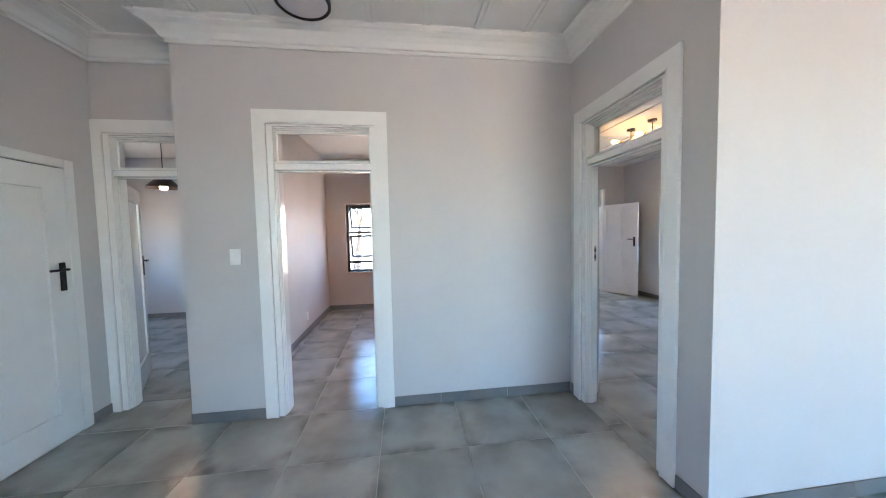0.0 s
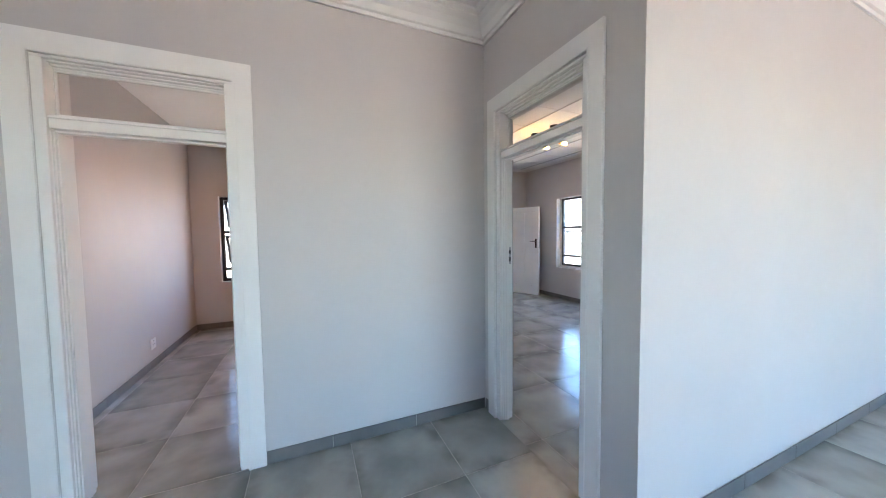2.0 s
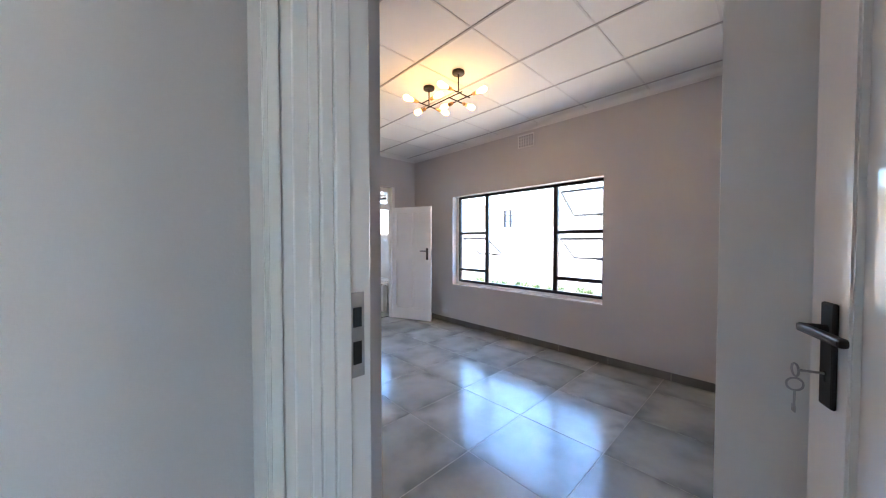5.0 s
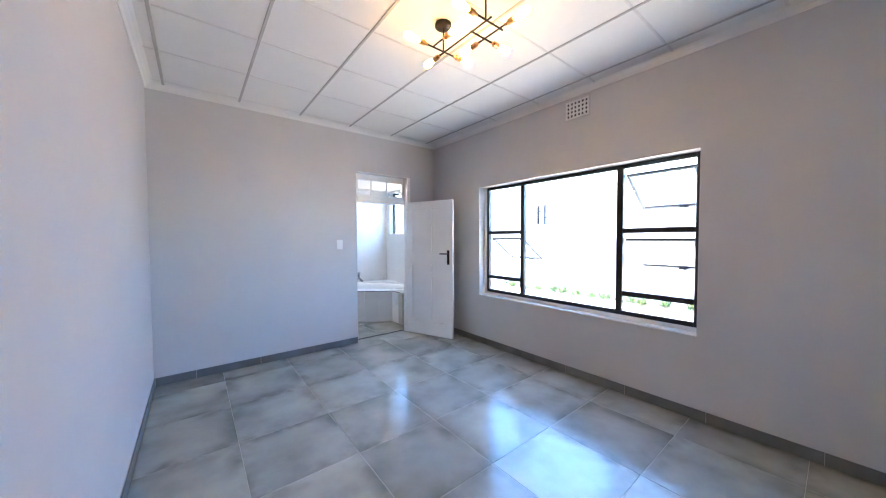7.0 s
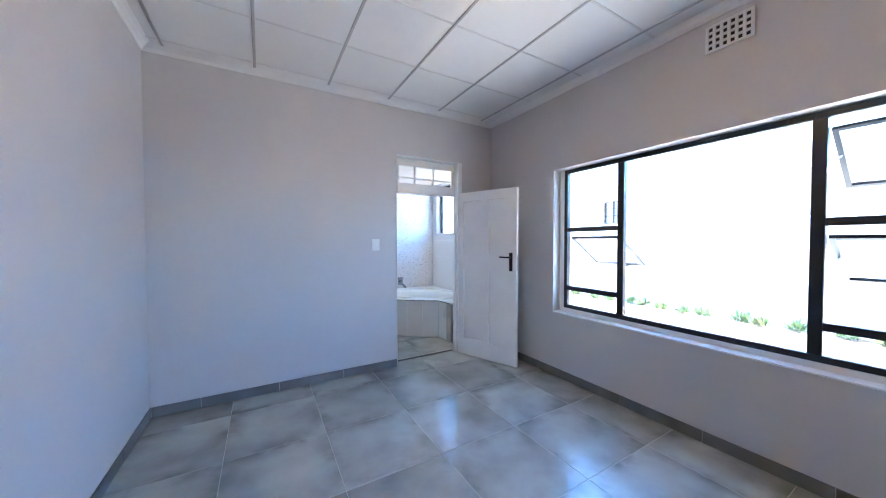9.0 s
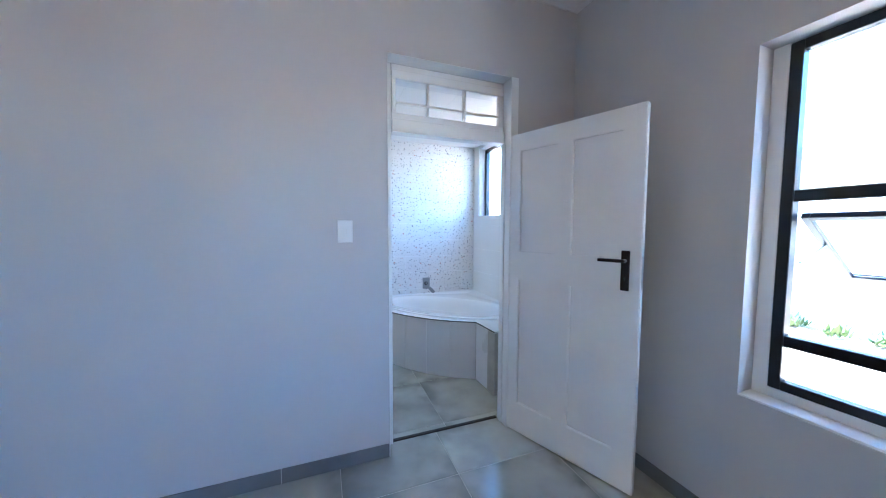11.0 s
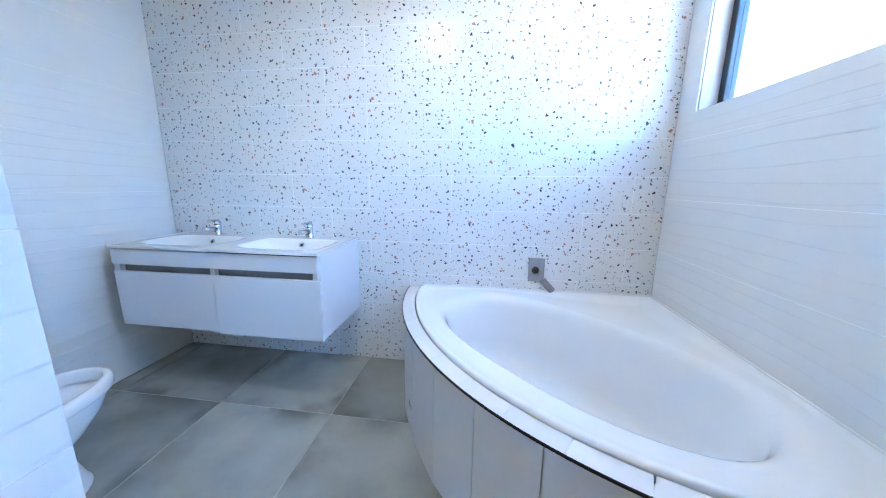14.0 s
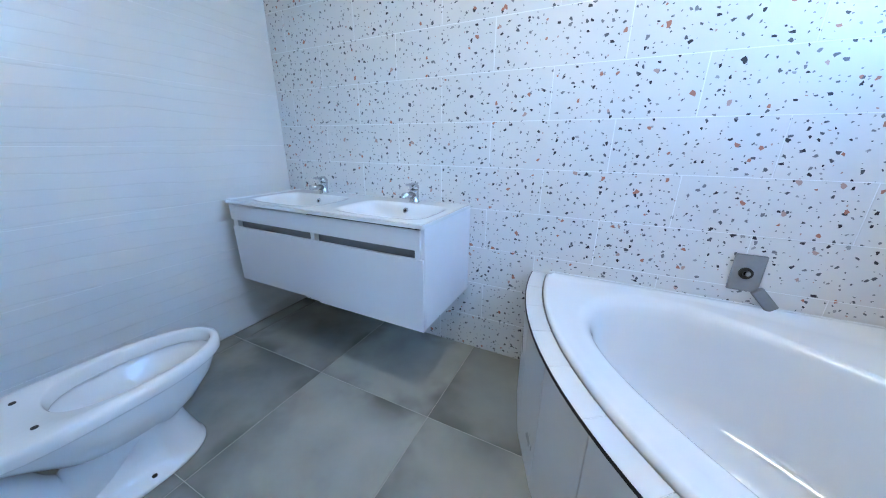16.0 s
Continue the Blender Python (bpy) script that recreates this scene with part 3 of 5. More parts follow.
for x0, x1 in ((3.94, 4.139), (4.155, 4.395), (4.411, 4.66)):
    part("muntin", box((x0, 6.993, 2.183), (x1, 7.021, 2.197), 0.003), ENAMEL, e)
for x0, x1 in ((3.935, 4.147), (4.147, 4.403), (4.403, 4.665)):
    for z0, z1 in ((2.12, 2.19), (2.19, 2.335)):
        g = part("pane", box((x0, 7.005, z0), (x1, 7.008, z1)), GLASS, e)
        g.visible_shadow = False
strike(pose(3.9112, 7.05, 1.222, 0, 0, 0), "white painted strike plate in the bathroom door jamb", ENAMEL)
structure(mesh_ob("threshold", box((3.916, 7.02, -0.01), (4.70, 7.045, 0.006), 0.002), DARKGAP), "dark metal strip across the bathroom doorway", "threshold")


def door_leaf(name, M, W, H, T, side, panels, label, key=False, hz=1.19, bolt=True):
    """Panelled leaf hung at u = 0. side: +1 if the body lies towards +v. panels: rectangles (u0, u1, z0, z1)."""
    e = empty(name, M, label, "door")
    v0, v1 = (0, T) if side > 0 else (-T, 0)
    us = sorted({0, W, *[p[0] for p in panels], *[p[1] for p in panels]})
    # stiles and rails as one framed body with real openings
    hs = list(panels)
    ss = us
    zs = sorted({0.008, H, *[p[2] for p in hs], *[p[3] for p in hs]})
    b = bmesh.new()
    cache = {}

    def V(s, d, z):
        k = (round(s, 4), round(d, 4), round(z, 4))
        if k not in cache:
            cache[k] = b.verts.new((s, d, z))
        return cache[k]

    def solid(i, j):
        if not (0 <= i < len(ss) - 1 and 0 <= j < len(zs) - 1):
            return False
        s, z = (ss[i] + ss[i + 1]) / 2, (zs[j] + zs[j + 1]) / 2
        return not any(h[0] < s < h[1] and h[2] < z < h[3] for h in hs)

    for i in range(len(ss) - 1):
        for j in range(len(zs) - 1):
            if not solid(i, j):
                continue
            a, c, z0, z1 = ss[i], ss[i + 1], zs[j], zs[j + 1]
            b.faces.new((V(a, v0, z0), V(c, v0, z0), V(c, v0, z1), V(a, v0, z1)))
            b.faces.new((V(a, v1, z1), V(c, v1, z1), V(c, v1, z0), V(a, v1, z0)))
            if not solid(i - 1, j):
                b.faces.new((V(a, v0, z1), V(a, v1, z1), V(a, v1, z0), V(a, v0, z0)))
            if not solid(i + 1, j):
                b.faces.new((V(c, v0, z0), V(c, v1, z0), V(c, v1, z1), V(c, v0, z1)))
            if not solid(i, j - 1):
                b.faces.new((V(a, v0, z0), V(a, v1, z0), V(c, v1, z0), V(c, v0, z0)))
            if not solid(i, j + 1):
                b.faces.new((V(a, v0, z1), V(c, v0, z1), V(c, v1, z1), V(a, v1, z1)))
    bmesh.ops.recalc_face_normals(b, faces=b.faces)
    sharp = [ed for ed in b.edges if len(ed.link_faces) == 2 and ed.calc_face_angle() > 1.0]
    bmesh.ops.bevel(b, geom=sharp, offset=0.004, segments=2, affect="EDGES")
    part("frame", b, ENAMEL, e)
    vm = (v0 + v1) / 2
    for u0, u1, z0, z1 in panels:
        b = box((u0 - 0.004, vm - 0.005, z0 - 0.004), (u1 + 0.004, vm + 0.005, z1 + 0.004))
        part("panel", b, ENAMEL, e)
    # lever handles on long plates, both faces
    uh = W - 0.072
    for f, s in ((v0, -1), (v1, 1)):
        pl = box((uh - 0.021, min(f, f + s * 0.009), hz - 0.095), (uh + 0.021, max(f, f + s * 0.009), hz + 0.115), 0.004, 2)
        p = part("handle_plate", pl, BLACKMETAL, e, "dark bronze handle plate")
        lv = cyl((uh, f, hz + 0.062), (uh, f + s * 0.045, hz + 0.062), 0.009, seg=14)
        add_box(lv, (uh - 0.125, min(f + s * 0.036, f + s * 0.052), hz + 0.053), (uh + 0.008, max(f + s * 0.036, f + s * 0.052), hz + 0.071), 0.006, 2)
        part("lever", lv, BLACKMETAL, p)
        kh = cyl((uh, f + s * 0.0088, hz - 0.028), (uh, f + s * 0.0105, hz - 0.028), 0.005, seg=12)
        add_box(kh, (uh - 0.002, min(f + s * 0.0088, f + s * 0.0105), hz - 0.044), (uh + 0.002, max(f + s * 0.0088, f + s * 0.0105), hz - 0.03))
        part("keyhole", kh, DARKGAP, p)
        if key and s == key:
            kb = cyl((uh, f + s * 0.009, hz - 0.028), (uh, f + s * 0.045, hz - 0.028), 0.0025, seg=8)
            part("key", kb, STEEL, p, "small steel key in the lock")
            ring = bmesh.new()
            for cz, rr in ((hz - 0.028, 0.013), (hz - 0.058, 0.013)):
                pts = [(uh + (rr * math.sin(a) if cz > hz - 0.04 else 0), f + s * (0.052 + (0 if cz > hz - 0.04 else rr * math.sin(a))), cz + rr * math.cos(a)) for a in [i * math.pi / 8 for i in range(17)]]
                for a, c in zip(pts, pts[1:]):
                    add_cyl(ring, a, c, 0.002, seg=6)
            add_cyl(ring, (uh, f + s * 0.052, hz - 0.071), (uh + 0.006, f + s * 0.05, hz - 0.115), 0.0022, seg=6)
            add_box(ring, (uh + 0.001, f + s * 0.05 - 0.001, hz - 0.118), (uh + 0.013, f + s * 0.05 + 0.001, hz - 0.104))
            part("spare_key", ring, STEEL, p)
    if bolt:
        part("lock_case", box((W - 0.0005, vm - 0.011, hz - 0.09), (W + 0.0015, vm + 0.011, hz + 0.09), 0.0004), STEEL, e, "steel lock faceplate")
    for hz2 in (0.22, 1.05, 1.82):
        part("hinge", cyl((-0.004, v0 if side < 0 else v1, hz2 - 0.05), (-0.004, v0 if side < 0 else v1, hz2 + 0.05), 0.006, seg=10), STEEL, e)
    return e


FOUR = [(0.085, 0.34, 0.215, 1.075), (0.44, 0.70, 0.215, 1.075), (0.085, 0.34, 1.265, 1.925), (0.44, 0.70, 1.265, 1.925)]
bathroom_door = door_leaf("bathroom_door", pose(4.703, 6.90, 0, 0, 0, math.degrees(math.atan2(-0.752, 0.297))), 0.807, 2.04, 0.04, 1, FOUR,
                          "white four-panel wooden door standing open beside the window")
part("hook", cyl((0.405, -0.001, 1.575), (0.405, -0.016, 1.575), 0.006, seg=10), ENAMEL, bathroom_door, "small painted hook")
door_leaf("bedroom_door", pose(1.665, 1.655, 0, 0, 0, 20.6), 0.80, 2.02, 0.04, -1, [(0.12, 0.68, 0.25, 1.88)],
          "white enamelled door half open with keys in the lock", key=1)
door_leaf("far_room_door", pose(-2.46, 3.14, 0, 0, 0, 119), 0.78, 2.0, 0.04, 1, [(0.12, 0.66, 0.25, 1.85)], "white enamelled door standing open into a room")
# closed door in the hall's side wall
door_leaf("hall_door", pose(-2.56, 1.895, 0, 0, 0, 90), 0.815, 2.02, 0.04, -1, [(0.16, 0.655, 0.22, 1.86)], "white closed door with a dark lever handle", hz=1.21, bolt=False)
e = empty("doorway_5", pose(0, 0, 0), "plain white door frame round a closed door", "door frame", "", "structure")
part("jamb", box((-2.70, 2.715, 0), (-2.522, 2.787, 2.097), 0.004), ENAMEL, e)
part("jamb", box((-2.70, 1.84, 0), (-2.522, 1.89, 2.097), 0.004), ENAMEL, e)
part("head", box((-2.70, 1.892, 2.03), (-2.522, 2.713, 2.097), 0.004), ENAMEL, e)
# unseen black sheet added to close the opening and darken the gaps round the leaf
part("dark_backing", box((-2.74, 1.84, 0), (-2.71, 2.787, 2.097)), DARKGAP, e)

# built-in wardrobe along the bedroom's south wall
e = empty("wardrobe", pose(2.5, 1.5, 0), "tall white built-in wardrobe against the bedroom wall", "wardrobe")
part("end_panel", box((0, 0.002, 0), (0.02, 0.6, 2.94), 0.0015), ENAMEL, e)
part("carcass", box((0.021, 0.01, 0.08), (2.73, 0.58, 2.94)), ENAMEL, e)
part("plinth", box((0.021, 0.01, 0.0), (2.73, 0.55, 0.079)), ENAMEL, e)
for i in range(5):
    part("door", box((0.023 + i * 0.541, 0.581, 0.085), (0.023 + i * 0.541 + 0.537, 0.6, 2.93), 0.002), ENAMEL, e)

# ---------------------------------------------------------------- windows


def bar(b, y0, y1, z0, z1, x0, x1):
    add_box(b, (x0, min(y0, y1), min(z0, z1)), (x1, max(y0, y1), max(z0, z1)), 0.003)


def steel_window(name, M, W, z0, z1, mullions, bars, sashes, fixed, label, fw=0.04, t=0.026):
    """Frame in its own plane: u along the opening, v outwards. bars: (u0, u1, z). sashes: (u0, u1, z0, z1, degrees open)."""
    e = empty(name, M, label, "window", "", "structure")
    b = bmesh.new()
    add_box(b, (0, 0, z0), (fw, 0.05, z1), 0.003)
    add_box(b, (W - fw, 0, z0), (W, 0.05, z1), 0.003)
    add_box(b, (fw, 0, z0), (W - fw, 0.05, z0 + fw), 0.003)
    add_box(b, (fw, 0, z1 - fw), (W - fw, 0.05, z1), 0.003)
    part("window_frame", b, FRAMEBLACK, e, "black painted aluminium frame")
    for u in mullions:
        part("mullion", box((u - 0.03, -0.002, z0 + fw), (u + 0.03, 0.052, z1 - fw), 0.003), FRAMEBLACK, e)
    for u0, u1, z in bars:
        part("glazing_bar", box((u0, 0.001, z - 0.024), (u1, 0.048, z + 0.024), 0.003), FRAMEBLACK, e)
    for u0, u1, a, c in fixed:
        g = part("pane", box((u0, 0.022, a), (u1, 0.026, c)), GLASS, e)
        g.visible_shadow = False
    for u0, u1, a, c, deg in sashes:
        m = Matrix.Translation((0, 0.05, c)) @ Matrix.Rotation(radians(deg), 4, "X")
        h = c - a
        b = bmesh.new()
        add_box(b, (u0, 0, -h), (u0 + t, 0.025, 0), 0.002)
        add_box(b, (u1 - t, 0, -h), (u1, 0.025, 0), 0.002)
        add_box(b, (u0 + t, 0, -h), (u1 - t, 0.025, -h + t), 0.002)
        add_box(b, (u0 + t, 0, -t), (u1 - t, 0.025, 0), 0.002)
        b.transform(m)
        s = part("sash", b, FRAMEBLACK, e, "top-hung sash pushed open")
        b = box((u0 + t, 0.01, -h + t), (u1 - t, 0.014, -t))
        b.transform(m)
        g = part("sash_pane", b, GLASS, s)
        g.visible_shadow = False
        uc = (u0 + u1) / 2 + 0.1
        b = box((uc - 0.05, -0.016, -h + 0.006), (uc + 0.03, -0.002, -h + 0.02), 0.003)
        add_cyl(b, (uc, -0.02, -h + 0.012), (uc, 0, -h + 0.012), 0.009, seg=10)
        b.transform(m)
        part("latch", b, FRAMEBLACK, s)
        b = bmesh.new()
        p1 = m @ Vector((u0 + 0.015, 0.0, -h * 0.42))
        add_cyl(b, (u0 + 0.012, 0.045, c - 0.20 * h / 0.55), p1, 0.005, seg=6)
        part("stay", b, STEEL, s)
    return e


# bedroom window: u runs from the far end (y = 5.795) towards the near end
M = Matrix.Translation((5.335, 5.79, 0)) @ Matrix(((0, 1, 0, 0), (-1, 0, 0, 0), (0, 0, 1, 0), (0, 0, 0, 1)))
steel_window("window_1", M, 2.407, 0.725, 2.182, [0.608, 1.772],
             [(0.04, 0.578, 1.555), (0.04, 0.578, 0.94), (1.802, 2.367, 1.545), (1.802, 2.367, 0.935)],
             [(0.045, 0.575, 0.945, 1.465, 57), (1.805, 2.36, 1.56, 2.075, 54), (1.805, 2.36, 0.935, 1.45, 57)],
             [(0.04, 0.578, 1.579, 2.142), (0.04, 0.578, 0.765, 0.916), (0.638, 1.742, 0.765, 2.142), (1.802, 2.367, 0.765, 0.911)],
             "wide black framed window with three open top-hung sashes")
structure(mesh_ob("window_reveal", add_box(box((5.338, 5.792, 0.676), (5.458, 5.844, 2.186)), (5.338, 3.379, 0.676), (5.458, 5.7915, 0.7235)), ENAMEL), "white plaster step round the window frame", "window reveal")
# foot of the reveal: white instead of wall grey carries the daylight on it
structure(mesh_ob("window_sill", box((5.237, 3.379, 0.6755), (5.334, 5.844, 0.686), 0.002), ENAMEL), "flush foot of the window reveal, coloured white for the daylight on it", "sill")
# bathroom window
M = Matrix.Translation((5.53, 8.812, 0)) @ Matrix(((0, 1, 0, 0), (-1, 0, 0, 0), (0, 0, 1, 0), (0, 0, 0, 1)))
steel_window("window_2", M, 1.505, 1.545, 2.457, [0.70], [(0.73, 1.465, 2.12)], [(0.735, 1.46, 1.60, 2.09, 40)],
             [(0.04, 0.67, 1.585, 2.417), (0.73, 1.465, 2.144, 2.417)], "black framed bathroom window above the bath")
structure(mesh_ob("window_sill", box((5.4555, 7.302, 1.541), (5.528, 8.814, 1.582), 0.002), ENAMEL), "white inner sill of the bathroom window", "sill")
# window of the middle room
M = Matrix.Translation((-1.105, 6.45, 0))
steel_window("window_3", M, 1.55, 0.732, 2.078, [0.56, 1.06], [(0.04, 0.53, 1.52), (0.04, 0.53, 0.93)],
             [(0.045, 0.525, 1.55, 2.03, 25), (0.045, 0.525, 0.955, 1.46, 25)], [(0.04, 0.53, 0.77, 0.906), (0.59, 1.03, 0.77, 2.04), (1.09, 1.51, 0.77, 2.04)],
             "black framed window of the far room with open sashes", 0.05, 0.042)

# ---------------------------------------------------------------- small fixtures


def switch(M, label):
    e = empty("light_switch", M, label, "light switch", "light switches")
    part("plate", box((-0.041, -0.011, -0.063), (0.041, 0, 0.063), 0.004, 2), PLASTIC, e)
    part("rocker", box((-0.008, -0.014, -0.014), (0.008, -0.0112, 0.014), 0.002), PLASTIC, e)
    return e


switch(pose(-1.323, 2.6495, 1.329), "white plastic light switch on the grey hall wall")
switch(pose(3.624, 6.8995, 1.397), "white plastic light switch beside the bathroom door")
e = empty("wall_socket", pose(-1.4695, 4.9, 0.265, 0, 0, 90), "white plastic wall socket low on the wall", "socket")
part("plate", box((-0.06, -0.01, -0.06), (0.06, 0, 0.06), 0.004, 2), PLASTIC, e)
for dx, dz in ((0, 0.03), (-0.02, -0.01), (0.02, -0.01)):
    part("hole", cyl((dx, -0.0098, dz), (dx, -0.0112, dz), 0.006, seg=10), DARKGAP, e)

e = empty("air_vent", pose(5.2345, 4.405, 2.82), "cream perforated air vent high on the bedroom wall", "air vent")
VW, VH, NX, NZ = 0.235, 0.165, 6, 4
xs = [-VW / 2 + i * VW / NX for i in range(NX + 1)]
zs2 = [-VH / 2 + i * VH / NZ for i in range(NZ + 1)]
for x in xs:
    part("upright_bar", box((-0.012, x - 0.0085, -VH / 2 - 0.0085), (0, x + 0.0085, VH / 2 + 0.0085)), CEIL, e)
for z in zs2:
    part("cross_bar", box((-0.0105, -VW / 2, z - 0.008), (0, VW / 2, z + 0.008)), CEIL, e)
part("backing", box((-0.002, -VW / 2, -VH / 2), (0.0, VW / 2, VH / 2)), DARKGAP, e)

# round ceiling lamp in the hall
e = empty("ceiling_lamp", pose(-0.63, 2.255, HH), "round flush ceiling lamp with a black rim, switched off", "ceiling lamp")
part("rim", lathe([(0.155, 0.0), (0.178, 0.0), (0.18, -0.055), (0.172, -0.062), (0.16, -0.058), (0.158, -0.05)], 48), BLACKMETAL, e, smooth=True)
part("diffuser", lathe([(0.158, -0.05), (0.15, -0.055), (0.08, -0.062), (0, -0.064)], 48), OPAL, e, smooth=True)
# round ceiling lamp in the bathroom
e = empty("ceiling_lamp", pose(3.97, 8.02, TH), "round white flush ceiling lamp, lit, in the bathroom", "ceiling lamp")
part("rim", lathe([(0.13, 0.0), (0.152, 0.0), (0.152, -0.05), (0.145, -0.056), (0.138, -0.05)], 48), PLASTIC, e, smooth=True)
part("diffuser", lathe([(0.138, -0.048), (0.13, -0.055), (0.07, -0.06), (0, -0.062)], 48), BATHLAMP, e, smooth=True)



def pendant(x, y, z, drop, light):
    """Dome lamp on a cord that hangs drop below the ceiling."""
    e = empty("pendant_lamp", pose(x, y, z), "dark dome pendant lamp hanging on a cord, lit", "pendant lamp", "pendant lamps")
    part("cord", cyl((0, 0, 0.16), (0, 0, drop), 0.006, seg=8), BLACKMETAL, e)
    part("ceiling_rose", lathe([(0.0, drop), (0.045, drop), (0.04, drop - 0.025), (0, drop - 0.028)], 24), BLACKMETAL, e, smooth=True)
    part("shade", lathe([(0.03, 0.17), (0.07, 0.15), (0.19, 0.03), (0.20, 0.0), (0.185, 0.01), (0.06, 0.13), (0, 0.135)], 32), SHADE, e, smooth=True)
    part("bulb", lathe([(0, -0.03), (0.04, -0.015), (0.05, 0.02), (0.03, 0.07), (0, 0.1)], 16), light, e, smooth=True)
    return e


pendant(-3.38, 5.0, 2.2, 0.75, DIMLAMP)    # far room
pendant(0.3, 4.6, 2.38, 0.57, PENDLAMP)     # middle room

# bedroom chandelier: two stems, crossed rods and eight filament bulbs
e = empty("chandelier", pose(3.5, 4.25, 2.8), "dark metal rod chandelier with eight lit filament bulbs", "chandelier")
for y in (0.213, -0.203):
    part("canopy", lathe([(0.0, 0.2), (0.058, 0.2), (0.058, 0.178), (0.05, 0.172), (0, 0.172)], 28, (0.0, y, 0)), BLACKMETAL, e, smooth=True)
    part("stem", cyl((0.0, y, 0.0), (0.0, y, 0.175), 0.006, seg=10), BLACKMETAL, e)
rods = [((0.0, 0.21 + 0.05, 0.0), (0.0, -0.31 + 0.06, 0.0)), ((-0.145, 0.213, 0.008), (0.1, 0.213, 0.008)), ((-0.08, -0.203, 0.008), (0.155, -0.203, 0.008)),
        ((0.135, -0.26, 0.016), (0.135, 0.02, 0.016)), ((0.0, -0.07, 0.008), (0.22, -0.07, 0.008)), ((-0.085, 0.22, 0.016), (-0.085, 0.09, 0.016))]
for p, q in rods:
    part("rod", cyl(p, q, 0.006, seg=8), BLACKMETAL, e)
bulbs = [((-0.145, 0.213, 0.008), (-1, 0, 0)), ((0.1, 0.213, 0.008), (1, 0, 0)), ((0.0, 0.26, 0.0), (0, 1, 0)), ((-0.085, 0.10, 0.016), (0, -1, 0)),
         ((-0.08, -0.203, 0.008), (-1, 0, 0)), ((0.135, -0.25, 0.016), (0, -1, 0)), ((0.135, 0.0, 0.016), (0, 1, 0)), ((0.20, -0.07, 0.008), (1, 0, 0))]
for p, d in bulbs:
    d = Vector(d)
    p = Vector(p) + d * 0.018
    h = cyl(p, p + d * 0.045, 0.017, seg=16)
    add_cyl(h, p - d * 0.026, p, 0.009, seg=12)
    s = part("lampholder", h, BRASS, e)
    b = lathe([(0.012, 0.0), (0.016, 0.012), (0.025, 0.055), (0.028, 0.075), (0.024, 0.098), (0.012, 0.112), (0, 0.116)], 18)
    b.transform(Matrix.Translation(p + d * 0.045) @ d.to_track_quat("Z", "Y").to_matrix().to_4x4())
    part("bulb", b, FILAMENT, s, "lit filament bulb", smooth=True)

# ---------------------------------------------------------------- bathroom
CX, CY = 5.443, 8.97      # the corner that the bath fills


def corner(u, v):
    return CX - u, CY - v


def arc(r, a0, a1, k):
    """Points of a quarter circle about the corner; 0 degrees lies on the terrazzo wall."""
    return [corner(r * math.cos(radians(a0 + (a1 - a0) * i / k)), r * math.sin(radians(a0 + (a1 - a0) * i / k))) for i in range(k + 1)]


# acrylic tub
bath = empty("corner_bath", pose(0, 0, 0), "glossy white acrylic corner bath built into a tiled surround", "bath")
N = 120
cu = cv = 0.93 / math.sqrt(2)
R_TUB = 1.420


def tub_outer(a, r):
    du, dv = math.cos(a), math.sin(a)
    best = 9.0
    bq = cu * du + cv * dv
    best = -bq + math.sqrt(bq * bq - (cu * cu + cv * cv - r * r))
    if du < 0:
        best = min(best, (cu - 0.004) / -du)
    if dv < 0:
        best = min(best, (cv - 0.004) / -dv)
    return cu + du * best, cv + dv * best


def tub_basin(a, k):
    """Rounded oval lying across the corner."""
    du, dv = math.cos(a), math.sin(a)
    d, ee = (du + dv) / math.sqrt(2), (du - dv) / math.sqrt(2)
    hd = 0.345 if d > 0 else 0.325
    rr = 1.0 / ((abs(d) / hd) ** 2.35 + (abs(ee) / 0.66) ** 2.35) ** (1 / 2.35)
    return cu + du * rr * k, cv + dv * rr * k


bm = bmesh.new()
rings = []
for kind, val, z in (("o", R_TUB - 0.03, 0.50), ("o", R_TUB, 0.545), ("o", R_TUB, 0.562), ("o", R_TUB - 0.005, 0.568), ("o", R_TUB - 0.018, 0.569), ("o", R_TUB - 0.03, 0.563), ("m", 0.5, 0.561),
                     ("b", 1.085, 0.560), ("b", 1.06, 0.558), ("b", 1.035, 0.552), ("b", 1.01, 0.542), ("b", 0.99, 0.525), ("b", 0.97, 0.495), ("b", 0.942, 0.42), ("b", 0.90, 0.30), ("b", 0.84, 0.21), ("b", 0.74, 0.165), ("b", 0.5, 0.15), ("b", 0.2, 0.146)):
    ring = []
    for i in range(N):
        a = 2 * math.pi * i / N
        if kind == "o":
            u, v = tub_outer(a, val)
        elif kind == "m":
            p, q = tub_outer(a, R_TUB - 0.03), tub_basin(a, 1.085)
            u, v = (p[0] + q[0]) / 2, (p[1] + q[1]) / 2
        else:
            u, v = tub_basin(a, val)
        ring.append(bm.verts.new((*corner(u, v), z)))
    rings.append(ring)
rings.append([bm.verts.new((*corner(cu, cv), 0.145))])
skin(bm, rings)
part("shell", bm, ACRYLIC, bath, smooth=True)
part("sealant", box((CX - 1.41, CY - 0.007, 0.555), (CX - 0.001, CY - 0.0005, 0.571), 0.002), ACRYLIC, bath)
part("sealant", box((CX - 0.007, CY - 1.41, 0.555), (CX - 0.0005, CY - 0.0075, 0.571), 0.002), ACRYLIC, bath)
part("drain", lathe([(0, 0.003), (0.02, 0.003), (0.032, 0.002), (0.034, 0)], 20, (*corner(cu - 0.1, cv + 0.1), 0.147)), CHROME, bath, smooth=True)

